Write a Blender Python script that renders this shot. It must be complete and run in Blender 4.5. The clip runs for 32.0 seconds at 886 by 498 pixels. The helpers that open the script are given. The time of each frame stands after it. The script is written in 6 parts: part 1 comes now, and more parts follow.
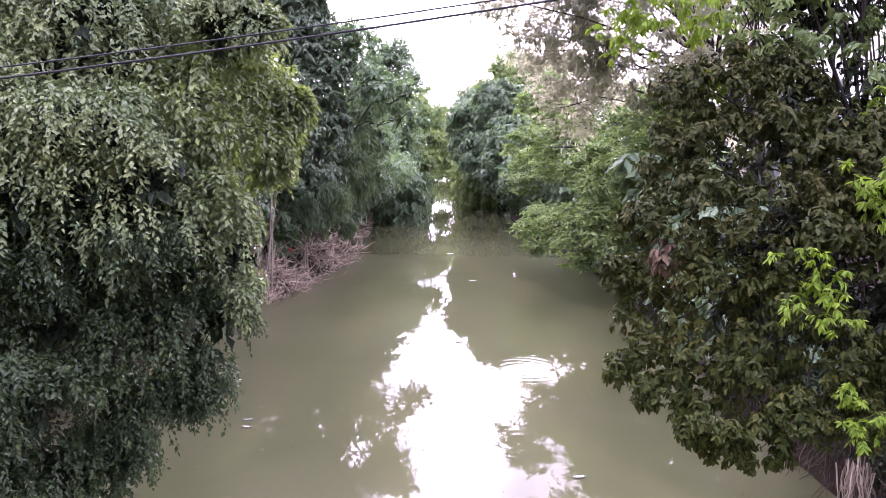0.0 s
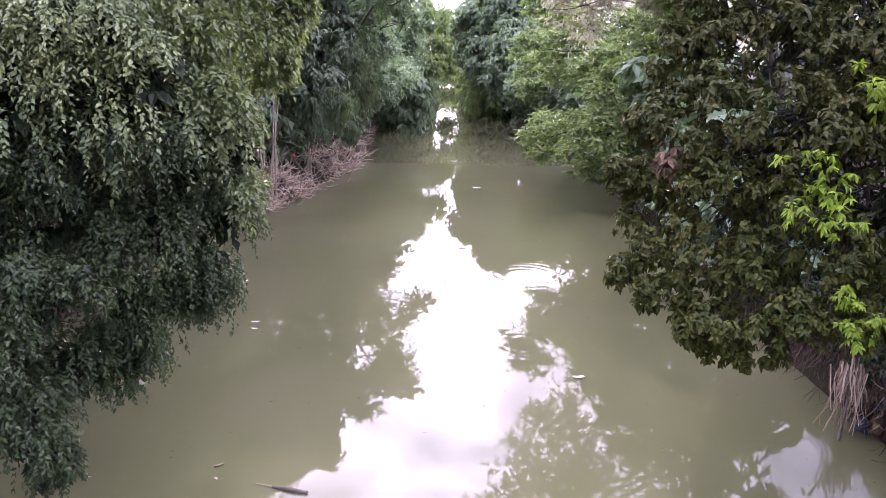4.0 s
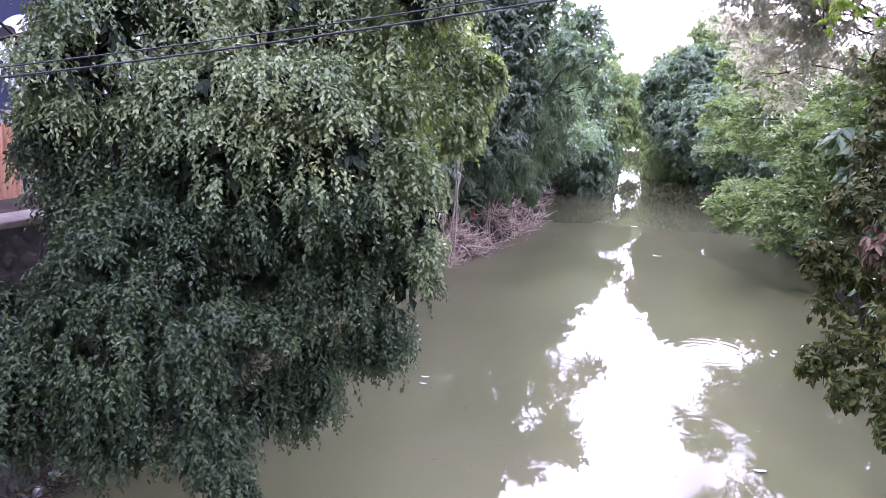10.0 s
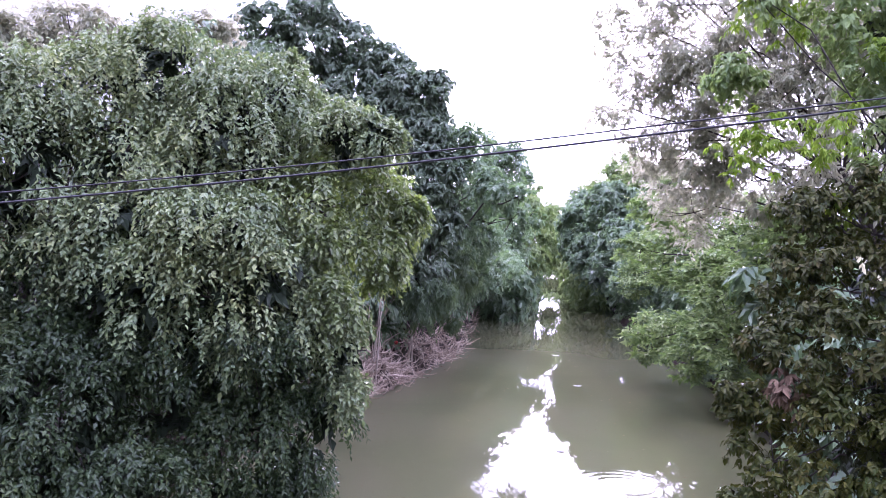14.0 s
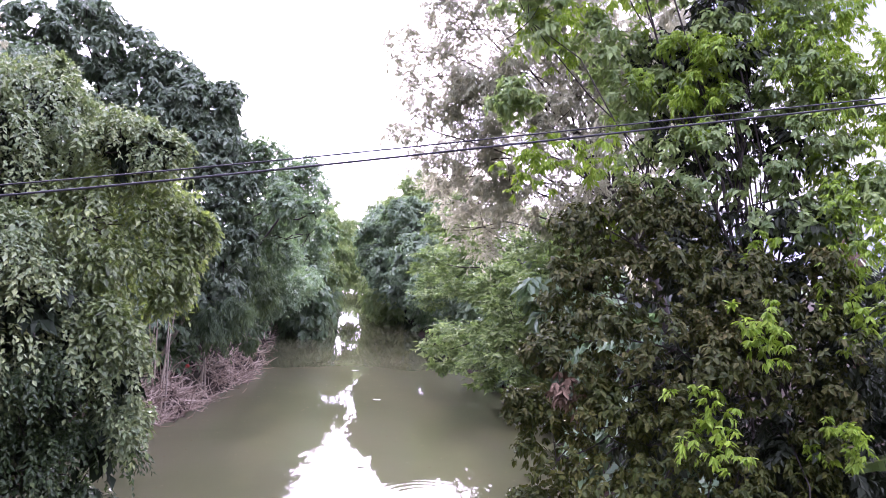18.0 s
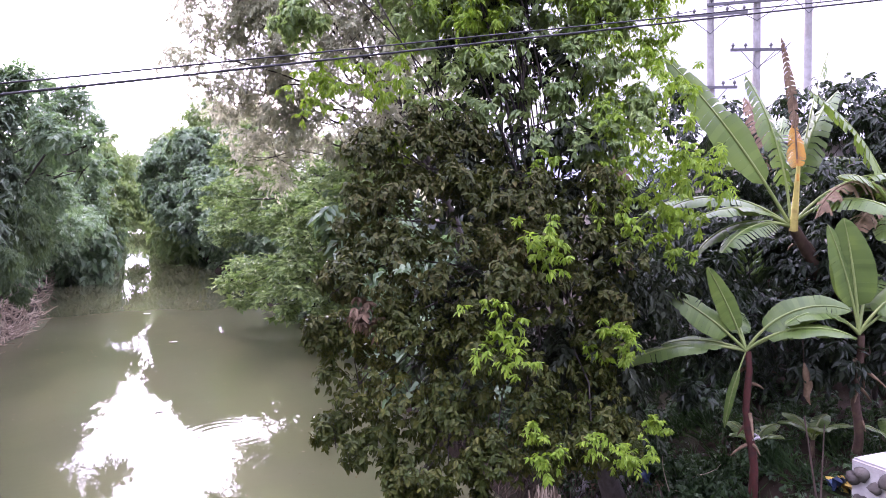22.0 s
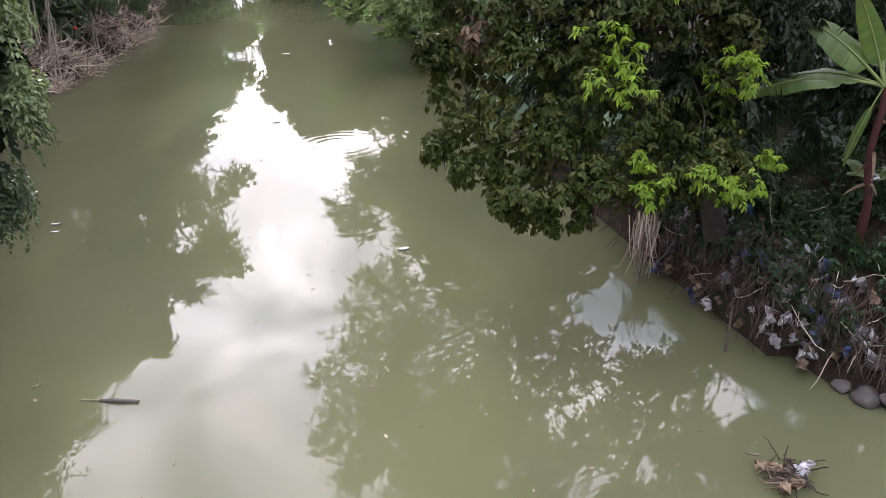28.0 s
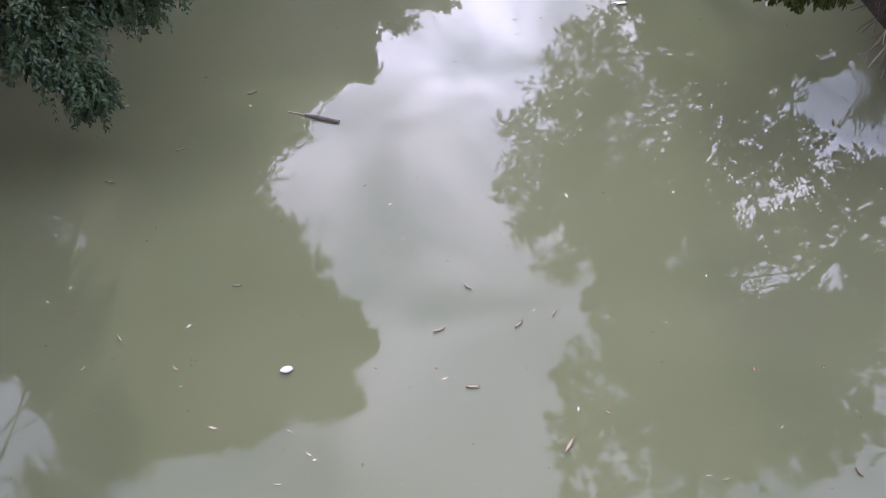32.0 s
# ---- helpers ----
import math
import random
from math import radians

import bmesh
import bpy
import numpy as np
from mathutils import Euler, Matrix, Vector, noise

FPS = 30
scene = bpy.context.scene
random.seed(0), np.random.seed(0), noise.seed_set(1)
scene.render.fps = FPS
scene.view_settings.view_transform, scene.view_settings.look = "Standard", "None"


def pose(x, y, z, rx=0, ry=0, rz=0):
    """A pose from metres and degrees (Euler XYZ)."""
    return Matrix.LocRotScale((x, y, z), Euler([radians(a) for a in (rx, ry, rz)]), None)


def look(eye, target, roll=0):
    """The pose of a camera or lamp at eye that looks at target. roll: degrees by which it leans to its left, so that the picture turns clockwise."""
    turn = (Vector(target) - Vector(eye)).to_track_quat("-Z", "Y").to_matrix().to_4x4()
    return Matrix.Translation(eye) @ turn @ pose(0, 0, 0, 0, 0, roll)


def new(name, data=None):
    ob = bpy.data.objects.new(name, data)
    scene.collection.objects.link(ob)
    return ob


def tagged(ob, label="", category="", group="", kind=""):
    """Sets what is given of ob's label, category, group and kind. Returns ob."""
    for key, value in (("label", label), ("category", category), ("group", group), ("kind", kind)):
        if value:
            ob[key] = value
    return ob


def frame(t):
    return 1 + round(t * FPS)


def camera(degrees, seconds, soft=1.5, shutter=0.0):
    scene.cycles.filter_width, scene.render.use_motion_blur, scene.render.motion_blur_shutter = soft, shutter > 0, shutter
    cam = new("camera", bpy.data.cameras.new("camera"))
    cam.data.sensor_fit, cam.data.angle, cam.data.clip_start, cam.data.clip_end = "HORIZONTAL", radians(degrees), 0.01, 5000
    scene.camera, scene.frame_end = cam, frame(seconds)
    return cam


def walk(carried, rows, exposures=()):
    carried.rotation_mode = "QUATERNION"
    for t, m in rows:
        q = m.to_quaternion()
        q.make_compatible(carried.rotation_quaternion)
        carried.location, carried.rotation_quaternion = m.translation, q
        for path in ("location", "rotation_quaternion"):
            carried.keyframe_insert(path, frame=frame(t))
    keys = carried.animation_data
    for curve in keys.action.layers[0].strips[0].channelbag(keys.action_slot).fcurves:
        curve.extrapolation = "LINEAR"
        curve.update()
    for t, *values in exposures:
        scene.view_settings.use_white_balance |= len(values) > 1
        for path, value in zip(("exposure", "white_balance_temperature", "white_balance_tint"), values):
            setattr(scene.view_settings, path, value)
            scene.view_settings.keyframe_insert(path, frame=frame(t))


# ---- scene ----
cam = camera(59.3, 32.0, soft=0.75)
walk(cam, [
    (0, pose(-0.067, -0.076, 5.867, 83.11, -0.63, -0.97)),
    (0.5, pose(-0.062, -0.069, 5.862, 82.19, -0.52, -0.70)),
    (1, pose(-0.057, -0.060, 5.854, 81.39, -0.33, -0.86)),
    (1.5, pose(-0.053, -0.053, 5.847, 80.76, -0.49, -0.83)),
    (2, pose(-0.052, -0.054, 5.838, 79.85, -0.57, -0.95)),
    (2.5, pose(-0.057, -0.068, 5.828, 79.12, -0.36, -1.00)),
    (3, pose(-0.062, -0.088, 5.812, 78.05, -0.45, -0.91)),
    (3.5, pose(-0.061, -0.100, 5.797, 77.10, -0.72, -0.95)),
    (5.5, pose(-0.049, -0.099, 5.786, 75.59, -0.55, 2.82)),
    (6, pose(-0.037, -0.092, 5.785, 76.51, -0.81, 4.70)),
    (6.5, pose(-0.030, -0.083, 5.788, 76.92, -1.13, 6.21)),
    (7, pose(-0.033, -0.075, 5.796, 77.01, -1.11, 7.87)),
    (7.5, pose(-0.041, -0.068, 5.802, 77.34, -1.43, 9.25)),
    (8, pose(-0.052, -0.067, 5.812, 77.69, -1.61, 10.55)),
    (8.5, pose(-0.065, -0.070, 5.825, 77.95, -2.00, 12.19)),
    (9, pose(-0.074, -0.071, 5.847, 77.94, -1.79, 13.65)),
    (9.5, pose(-0.078, -0.074, 5.877, 78.65, -1.92, 13.26)),
    (10, pose(-0.077, -0.075, 5.919, 80.37, -1.86, 12.61)),
    (10.5, pose(-0.076, -0.077, 5.965, 82.12, -1.98, 12.28)),
    (11, pose(-0.076, -0.074, 6.009, 83.74, -2.52, 12.38)),
    (11.5, pose(-0.080, -0.077, 6.041, 85.56, -2.87, 12.04)),
    (12, pose(-0.088, -0.081, 6.064, 86.98, -3.20, 11.94)),
    (12.5, pose(-0.097, -0.089, 6.080, 88.33, -3.58, 11.70)),
    (13, pose(-0.101, -0.092, 6.091, 89.16, -3.63, 10.67)),
    (13.5, pose(-0.098, -0.094, 6.099, 89.70, -3.52, 8.78)),
    (14, pose(-0.088, -0.085, 6.107, 89.71, -3.21, 7.05)),
    (14.5, pose(-0.073, -0.072, 6.113, 89.74, -2.88, 5.68)),
    (16.5, pose(-0.054, -0.051, 6.119, 90.80, -2.30, -2.43)),
    (17, pose(-0.040, -0.042, 6.122, 91.26, -2.19, -4.67)),
    (17.5, pose(-0.027, -0.041, 6.124, 91.39, -2.12, -5.97)),
    (18, pose(-0.016, -0.052, 6.122, 91.50, -2.05, -7.67)),
    (18.5, pose(-0.001, -0.061, 6.118, 91.35, -1.88, -9.12)),
    (19, pose(0.013, -0.059, 6.112, 91.08, -1.53, -10.67)),
    (19.5, pose(0.026, -0.043, 6.107, 90.61, -1.53, -12.23)),
    (20, pose(0.035, -0.020, 6.101, 90.24, -1.30, -14.14)),
    (20.5, pose(0.044, -0.003, 6.095, 89.90, -1.02, -16.38)),
    (21, pose(0.054, 0.009, 6.085, 89.30, -0.39, -19.19)),
    (21.5, pose(0.067, 0.023, 6.078, 87.89, 0.19, -20.96)),
    (22, pose(0.077, 0.045, 6.072, 86.53, 0.50, -22.41)),
    (22.5, pose(0.084, 0.076, 6.072, 85.08, 0.92, -22.50)),
    (23, pose(0.090, 0.101, 6.070, 83.45, 0.91, -21.84)),
    (23.5, pose(0.097, 0.117, 6.068, 81.35, 1.14, -21.24)),
    (24, pose(0.104, 0.122, 6.066, 79.19, 1.44, -21.05)),
    (24.5, pose(0.110, 0.124, 6.065, 77.73, 1.47, -20.74)),
    (25, pose(0.104, 0.110, 6.071, 76.34, 1.32, -20.21)),
    (25.5, pose(0.087, 0.086, 6.084, 74.96, 0.99, -19.67)),
    (27.5, pose(0.059, 0.055, 6.099, 68.50, -0.03, -16.44)),
    (28, pose(0.044, 0.051, 6.100, 66.17, -0.08, -14.34)),
    (28.5, pose(0.046, 0.073, 6.087, 63.56, -0.12, -10.28)),
    (29, pose(0.064, 0.117, 6.064, 61.43, 0.41, -5.77)),
    (29.5, pose(0.089, 0.162, 6.044, 57.38, 0.15, -2.87)),
    (30, pose(0.111, 0.195, 6.029, 53.47, -0.76, -2.48)),
    (30.5, pose(0.122, 0.211, 6.021, 49.57, -0.66, -3.26)),
    (31, pose(0.111, 0.209, 6.016, 46.27, -0.68, -1.68)),
    (31.5, pose(0.093, 0.199, 6.015, 46.57, -0.69, -0.44)),
    (32, pose(0.076, 0.190, 6.014, 48.12, -0.23, 2.29)),
], exposures=[(0, 1.86, 5900, 46), (8, 1.71, 5750, 44), (11.5, 2.26, 5300, 51), (14, 1.88, 5350, 49), (17, 1.91, 5600, 48), (22, 1.9, 5750, 44), (25, 1.87, 6050, 31), (27.5, 1.33, 6200, 20), (29.3, 1.35, 5650, 27), (30.2, 1.32, 5600, 29), (31, 1.0, 5450, 29), (32, 1.23, 5500, 31)])

# ---- world and sun ----
SUN_EL, SUN_AZ = 22.5, 0.7
sun_dir = Vector((math.sin(radians(SUN_AZ)) * math.cos(radians(SUN_EL)), math.cos(radians(SUN_AZ)) * math.cos(radians(SUN_EL)), math.sin(radians(SUN_EL))))


def ramp(nt, fac, stops):
    n = nt.nodes.new("ShaderNodeValToRGB")
    els = n.color_ramp.elements
    while len(els) < len(stops):
        els.new(0.5)
    for e, (p, c) in zip(els, stops):
        e.position, e.color = p, (*c, 1) if len(c) == 3 else c
    nt.links.new(fac, n.inputs[0])
    return n.outputs[0]


def blend(nt, fac, a, b, how="MIX"):
    n = nt.nodes.new("ShaderNodeMix")
    n.data_type, n.blend_type = "RGBA", how
    for sock, v in ((n.inputs[0], fac), (n.inputs[6], a), (n.inputs[7], b)):
        if isinstance(v, (int, float)):
            sock.default_value = v
        elif isinstance(v, tuple):
            sock.default_value = (*v, 1)
        else:
            nt.links.new(v, sock)
    return n.outputs[2]


def arith(nt, op, a, b=None, c=None):
    n = nt.nodes.new("ShaderNodeMath")
    n.operation = op
    for i, v in enumerate((a, b, c)):
        if v is None:
            continue
        if isinstance(v, (int, float)):
            n.inputs[i].default_value = v
        else:
            nt.links.new(v, n.inputs[i])
    return n.outputs[0]


def noise_tex(nt, vec, scale, detail=4, rough=0.55, distort=0.0):
    n = nt.nodes.new("ShaderNodeTexNoise")
    n.inputs["Scale"].default_value, n.inputs["Detail"].default_value = scale, detail
    n.inputs["Roughness"].default_value, n.inputs["Distortion"].default_value = rough, distort
    if vec is not None:
        nt.links.new(vec, n.inputs["Vector"])
    return n.outputs[0]


def build_world():
    world = bpy.data.worlds.new("hazy_sky")
    scene.world = world
    world.use_nodes = True
    nt = world.node_tree
    bg = nt.nodes["Background"]
    co = nt.nodes.new("ShaderNodeTexCoord").outputs["Generated"]
    sky = nt.nodes.new("ShaderNodeTexSky")
    sky.sky_type, sky.sun_disc = "NISHITA", False
    sky.sun_elevation, sky.sun_rotation = radians(SUN_EL), radians(SUN_AZ)
    sky.dust_density, sky.air_density = 3.0, 1.0
    sep = nt.nodes.new("ShaderNodeSeparateXYZ")
    nt.links.new(co, sep.inputs[0])
    up = arith(nt, "ADD", arith(nt, "MAXIMUM", sep.outputs[2], 0.0), 0.22)
    flat = nt.nodes.new("ShaderNodeCombineXYZ")
    nt.links.new(arith(nt, "DIVIDE", sep.outputs[0], up), flat.inputs[0])
    nt.links.new(arith(nt, "DIVIDE", sep.outputs[1], up), flat.inputs[1])
    cover = noise_tex(nt, flat.outputs[0], 1.1, 6, 0.6, 0.4)
    wisps = noise_tex(nt, flat.outputs[0], 3.2, 5, 0.6, 0.6)
    amount = ramp(nt, cover, [(0.34, (0.45, 0.45, 0.45)), (0.58, (1, 1, 1))])
    lit = ramp(nt, wisps, [(0.40, (16, 17.2, 20.0)), (0.5, (27.0, 27.3, 29.5)), (0.6, (41.0, 39.8, 40.0))])
    dot = nt.nodes.new("ShaderNodeVectorMath")
    dot.operation = "DOT_PRODUCT"
    nt.links.new(co, dot.inputs[0])
    dot.inputs[1].default_value = sun_dir
    cosine = arith(nt, "MAXIMUM", dot.outputs["Value"], 0.0)
    halo = arith(nt, "MULTIPLY", arith(nt, "ADD", arith(nt, "MULTIPLY", wisps, 1.3), 0.3), arith(nt, "ADD", arith(nt, "MULTIPLY", arith(nt, "POWER", cosine, 20), 2.6), arith(nt, "MULTIPLY", arith(nt, "POWER", cosine, 120), 12.0)))
    away = arith(nt, "MULTIPLY_ADD", dot.outputs["Value"], 0.5, 0.5)
    side = ramp(nt, away, [(0.2, (0.28, 0.29, 0.31)), (0.7, (0.80, 0.81, 0.84)), (0.95, (1.0, 0.975, 0.985))])
    mixed = blend(nt, amount, sky.outputs[0], blend(nt, 1.0, lit, side, "MULTIPLY"))
    high = arith(nt, "MULTIPLY", arith(nt, "SUBTRACT", arith(nt, "ADD", sep.outputs[2], arith(nt, "MULTIPLY", wisps, 0.16)), 0.44), 7.0)
    close = arith(nt, "MULTIPLY", arith(nt, "SUBTRACT", arith(nt, "ADD", cosine, arith(nt, "MULTIPLY", cover, 0.10)), 0.955), 12.0)
    bright = nt.nodes.new("ShaderNodeClamp")
    nt.links.new(arith(nt, "MAXIMUM", high, arith(nt, "MINIMUM", close, 0.4)), bright.inputs[0])
    low_cloud = ramp(nt, cover, [(0.36, (2.0, 2.15, 2.75)), (0.5, (3.2, 3.2, 3.45)), (0.62, (4.4, 4.3, 4.3))])
    mixed = blend(nt, bright.outputs[0], low_cloud, mixed)
    tint = nt.nodes.new("ShaderNodeCombineColor")
    for i, k in enumerate((1.0, 0.955, 0.96)):
        nt.links.new(arith(nt, "MULTIPLY", halo, k), tint.inputs[i])
    nt.links.new(blend(nt, 1.0, mixed, tint.outputs[0], "ADD"), bg.inputs[0])
    bg.inputs[1].default_value = 0.12


build_world()
sun = new("sun", bpy.data.lights.new("sun", "SUN"))
sun.data.energy, sun.data.angle, sun.data.color = 2.2, radians(0.8), (1.0, 0.95, 0.86)
sun.matrix_world = look(sun_dir * 100, (0, 0, 0))


# ---- materials ----
def material(name, stops, scale=6.0, rough=0.8, bump=0.2, bump_scale=40.0, spec=0.3, metal=0.0, island=False, obj_random=False, wear=None):
    """A solid surface: colours by noise at one scale, wear at a larger one, relief at a finer one."""
    m = bpy.data.materials.new(name)
    m.use_nodes = True
    nt = m.node_tree
    b = nt.nodes["Principled BSDF"]
    co = nt.nodes.new("ShaderNodeTexCoord").outputs["Object"]
    fac = noise_tex(nt, co, scale, 5, 0.6)
    if island:
        fac = arith(nt, "ADD", arith(nt, "MULTIPLY", fac, 0.4), arith(nt, "MULTIPLY", nt.nodes.new("ShaderNodeNewGeometry").outputs["Random Per Island"], 0.6))
    if obj_random:
        fac = arith(nt, "ADD", arith(nt, "MULTIPLY", fac, 0.5), arith(nt, "MULTIPLY", nt.nodes.new("ShaderNodeObjectInfo").outputs["Random"], 0.5))
    n = len(stops)
    colour = ramp(nt, fac, [(0.25 + 0.5 * i / max(1, n - 1), c) for i, c in enumerate(stops)])
    if wear:
        spot = ramp(nt, noise_tex(nt, co, scale * 0.22, 4, 0.65), [(0.5, (0, 0, 0)), (0.68, (1, 1, 1))])
        colour = blend(nt, arith(nt, "MULTIPLY", spot, 0.75), colour, wear)
    nt.links.new(colour, b.inputs["Base Color"])
    b.inputs["Roughness"].default_value, b.inputs["Specular IOR Level"].default_value, b.inputs["Metallic"].default_value = rough, spec, metal
    if bump:
        bp = nt.nodes.new("ShaderNodeBump")
        bp.inputs["Strength"].default_value, bp.inputs["Distance"].default_value = bump, 0.02
        nt.links.new(noise_tex(nt, co, bump_scale, 4, 0.6), bp.inputs["Height"])
        nt.links.new(bp.outputs[0], b.inputs["Normal"])
    return m


def leaf_material(name, stops, rough=0.42, through_light=0.35, glow=(0.25, 0.4, 0.05), patch=0.5, spec=0.5, own_tone=0.55):
    """Leaves: every leaf its own tone, clumps paler or darker, and light that comes through the blade."""
    m = bpy.data.materials.new(name)
    m.use_nodes = True
    nt = m.node_tree
    b, out = nt.nodes["Principled BSDF"], nt.nodes["Material Output"]
    co = nt.nodes.new("ShaderNodeTexCoord").outputs["Object"]
    own = nt.nodes.new("ShaderNodeNewGeometry").outputs["Random Per Island"]
    clump = noise_tex(nt, co, patch, 3, 0.5)
    fac = arith(nt, "ADD", arith(nt, "MULTIPLY", own, own_tone), arith(nt, "MULTIPLY", clump, 1.05 - own_tone))
    n = len(stops)
    colour = ramp(nt, fac, [(0.12 + 0.8 * i / max(1, n - 1), c) for i, c in enumerate(stops)])
    nt.links.new(colour, b.inputs["Base Color"])
    b.inputs["Roughness"].default_value, b.inputs["Specular IOR Level"].default_value = rough, spec
    tr = nt.nodes.new("ShaderNodeBsdfTranslucent")
    nt.links.new(blend(nt, 0.6, colour, glow), tr.inputs[0])
    mx = nt.nodes.new("ShaderNodeMixShader")
    mx.inputs[0].default_value = through_light
    nt.links.new(b.outputs[0], mx.inputs[1])
    nt.links.new(tr.outputs[0], mx.inputs[2])
    nt.links.new(mx.outputs[0], out.inputs[0])
    return m


RIPPLES = [(2.52, 21.0, 0.9, 0.6), (-1.5, 17.7, 0.8, 0.5), (-2.1, 19.5, 0.7, 0.5), (1.9, 15.4, 0.5, 0.4), (0.85, 35.8, 0.9, 0.5)]


def water_material():
    m = bpy.data.materials.new("murky_water")
    m.use_nodes = True
    nt = m.node_tree
    out = nt.nodes["Material Output"]
    nt.nodes.remove(nt.nodes["Principled BSDF"])
    mud, film, depth = nt.nodes.new("ShaderNodeBsdfDiffuse"), nt.nodes.new("ShaderNodeBsdfGlossy"), nt.nodes.new("ShaderNodeBsdfTranslucent")
    film.inputs["Roughness"].default_value, depth.inputs[0].default_value = 0.008, (0.28, 0.28, 0.24, 1)
    co = nt.nodes.new("ShaderNodeTexCoord").outputs["Object"]
    silt = noise_tex(nt, co, 0.16, 5, 0.6, 0.5)
    colour = ramp(nt, silt, [(0.3, (0.150, 0.163, 0.075)), (0.5, (0.185, 0.193, 0.093)), (0.72, (0.220, 0.215, 0.118))])
    specks = ramp(nt, noise_tex(nt, co, 26.0, 2, 0.5), [(0.715, (0, 0, 0)), (0.745, (1, 1, 1))])
    drift = ramp(nt, noise_tex(nt, co, 0.5, 3, 0.6), [(0.45, (0, 0, 0)), (0.62, (1, 1, 1))])
    scum = arith(nt, "MULTIPLY", arith(nt, "MULTIPLY", specks, drift), 0.55)
    nt.links.new(blend(nt, scum, colour, (0.6, 0.6, 0.5)), mud.inputs[0])
    mp = nt.nodes.new("ShaderNodeMapping")
    mp.inputs["Scale"].default_value = (0.7, 1.0, 1.0)
    nt.links.new(co, mp.inputs[0])
    calm = ramp(nt, noise_tex(nt, co, 0.09, 3, 0.5), [(0.42, (0.15, 0.15, 0.15)), (0.68, (1, 1, 1))])
    waves = arith(nt, "MULTIPLY", noise_tex(nt, mp.outputs[0], 3.0, 3, 0.5, 0.3), calm)
    for x, y, r0, wide in RIPPLES:
        far = nt.nodes.new("ShaderNodeVectorMath")
        far.operation = "DISTANCE"
        nt.links.new(co, far.inputs[0])
        far.inputs[1].default_value = (x, y, 0)
        d = far.outputs["Value"]
        off = arith(nt, "DIVIDE", arith(nt, "SUBTRACT", d, r0), wide)
        bell = arith(nt, "POWER", 2.718, arith(nt, "MULTIPLY", arith(nt, "MULTIPLY", off, off), -1.0))
        ring = arith(nt, "MULTIPLY", arith(nt, "SINE", arith(nt, "MULTIPLY", d, 6.283 / 0.3)), bell)
        waves = arith(nt, "ADD", waves, arith(nt, "MULTIPLY", ring, 0.35))
    bp = nt.nodes.new("ShaderNodeBump")
    bp.inputs["Strength"].default_value, bp.inputs["Distance"].default_value = 0.02, 0.05
    nt.links.new(waves, bp.inputs["Height"])
    fresnel, murk, surface = nt.nodes.new("ShaderNodeFresnel"), nt.nodes.new("ShaderNodeMixShader"), nt.nodes.new("ShaderNodeMixShader")
    fresnel.inputs["IOR"].default_value, murk.inputs[0].default_value = 1.333, 0.6
    for n in (mud, film, fresnel):
        nt.links.new(bp.outputs[0], n.inputs["Normal"])
    nt.links.new(mud.outputs[0], murk.inputs[1])
    nt.links.new(depth.outputs[0], murk.inputs[2])
    nt.links.new(fresnel.outputs[0], surface.inputs[0])
    nt.links.new(murk.outputs[0], surface.inputs[1])
    nt.links.new(film.outputs[0], surface.inputs[2])
    nt.links.new(surface.outputs[0], out.inputs[0])
    return m


MUD = material("bank_soil", [(0.0108, 0.0072, 0.0045), (0.021, 0.0143, 0.0095), (0.036, 0.0253, 0.017)], 2.5, 0.9, 0.8, 18, spec=0.08, wear=(0.02, 0.024, 0.011))
BARK = material("bark", [(0.0182, 0.0143, 0.0117), (0.0358, 0.0292, 0.024), (0.0585, 0.0494, 0.0416)], 9, 0.9, 0.7, 45)
PALE_BARK = material("pale_stem", [(0.2, 0.165, 0.12), (0.31, 0.265, 0.2), (0.4, 0.35, 0.28)], 12, 0.8, 0.4, 60)
WATER = water_material()
# Fig leaves for the lower crown, stops darkened to hold its shade.
FIG_SHADE = leaf_material("shaded_fig_leaves", [(0.014, 0.0268, 0.0102), (0.0229, 0.0407, 0.0146), (0.0356, 0.0573, 0.0197), (0.0764, 0.1019, 0.0318)], 0.42, 0.14, (0.1, 0.18, 0.03), 0.8, 0.26, 0.45)
# Yellower upper leaves, paled further so the colour holds skylight and glare.
FIG_LIT = leaf_material("lit_upper_fig_leaves", [(0.068, 0.105, 0.052), (0.112, 0.158, 0.072), (0.175, 0.22, 0.09), (0.3, 0.33, 0.115)], 0.4, 0.22, (0.2, 0.27, 0.06), 0.8, 0.32, 0.35)
# Near-black leaves: the unlit inside of the fig is put into their colour.
FIG_CORE_SHADE = leaf_material("shaded_inner_fig_leaves", [(0.012, 0.02, 0.01), (0.02, 0.032, 0.014)], 0.6, 0.03, (0.05, 0.09, 0.02), 0.8, 0.2, 0.4)
# Upper broadleaf stops lifted well above the lower crowns to hold glare and backlight.
UPGREEN_LIT = leaf_material("lit_upper_broad_leaves", [(0.0934, 0.1547, 0.0641), (0.1467, 0.2188, 0.08), (0.2268, 0.3068, 0.1067), (0.3735, 0.4402, 0.1601)], 0.4, 0.48, (0.26, 0.36, 0.07), 0.8, 0.35, 0.4)
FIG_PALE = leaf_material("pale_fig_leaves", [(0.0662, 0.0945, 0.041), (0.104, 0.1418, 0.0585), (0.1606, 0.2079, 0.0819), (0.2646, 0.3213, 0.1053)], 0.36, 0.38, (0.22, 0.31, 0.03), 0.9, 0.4)
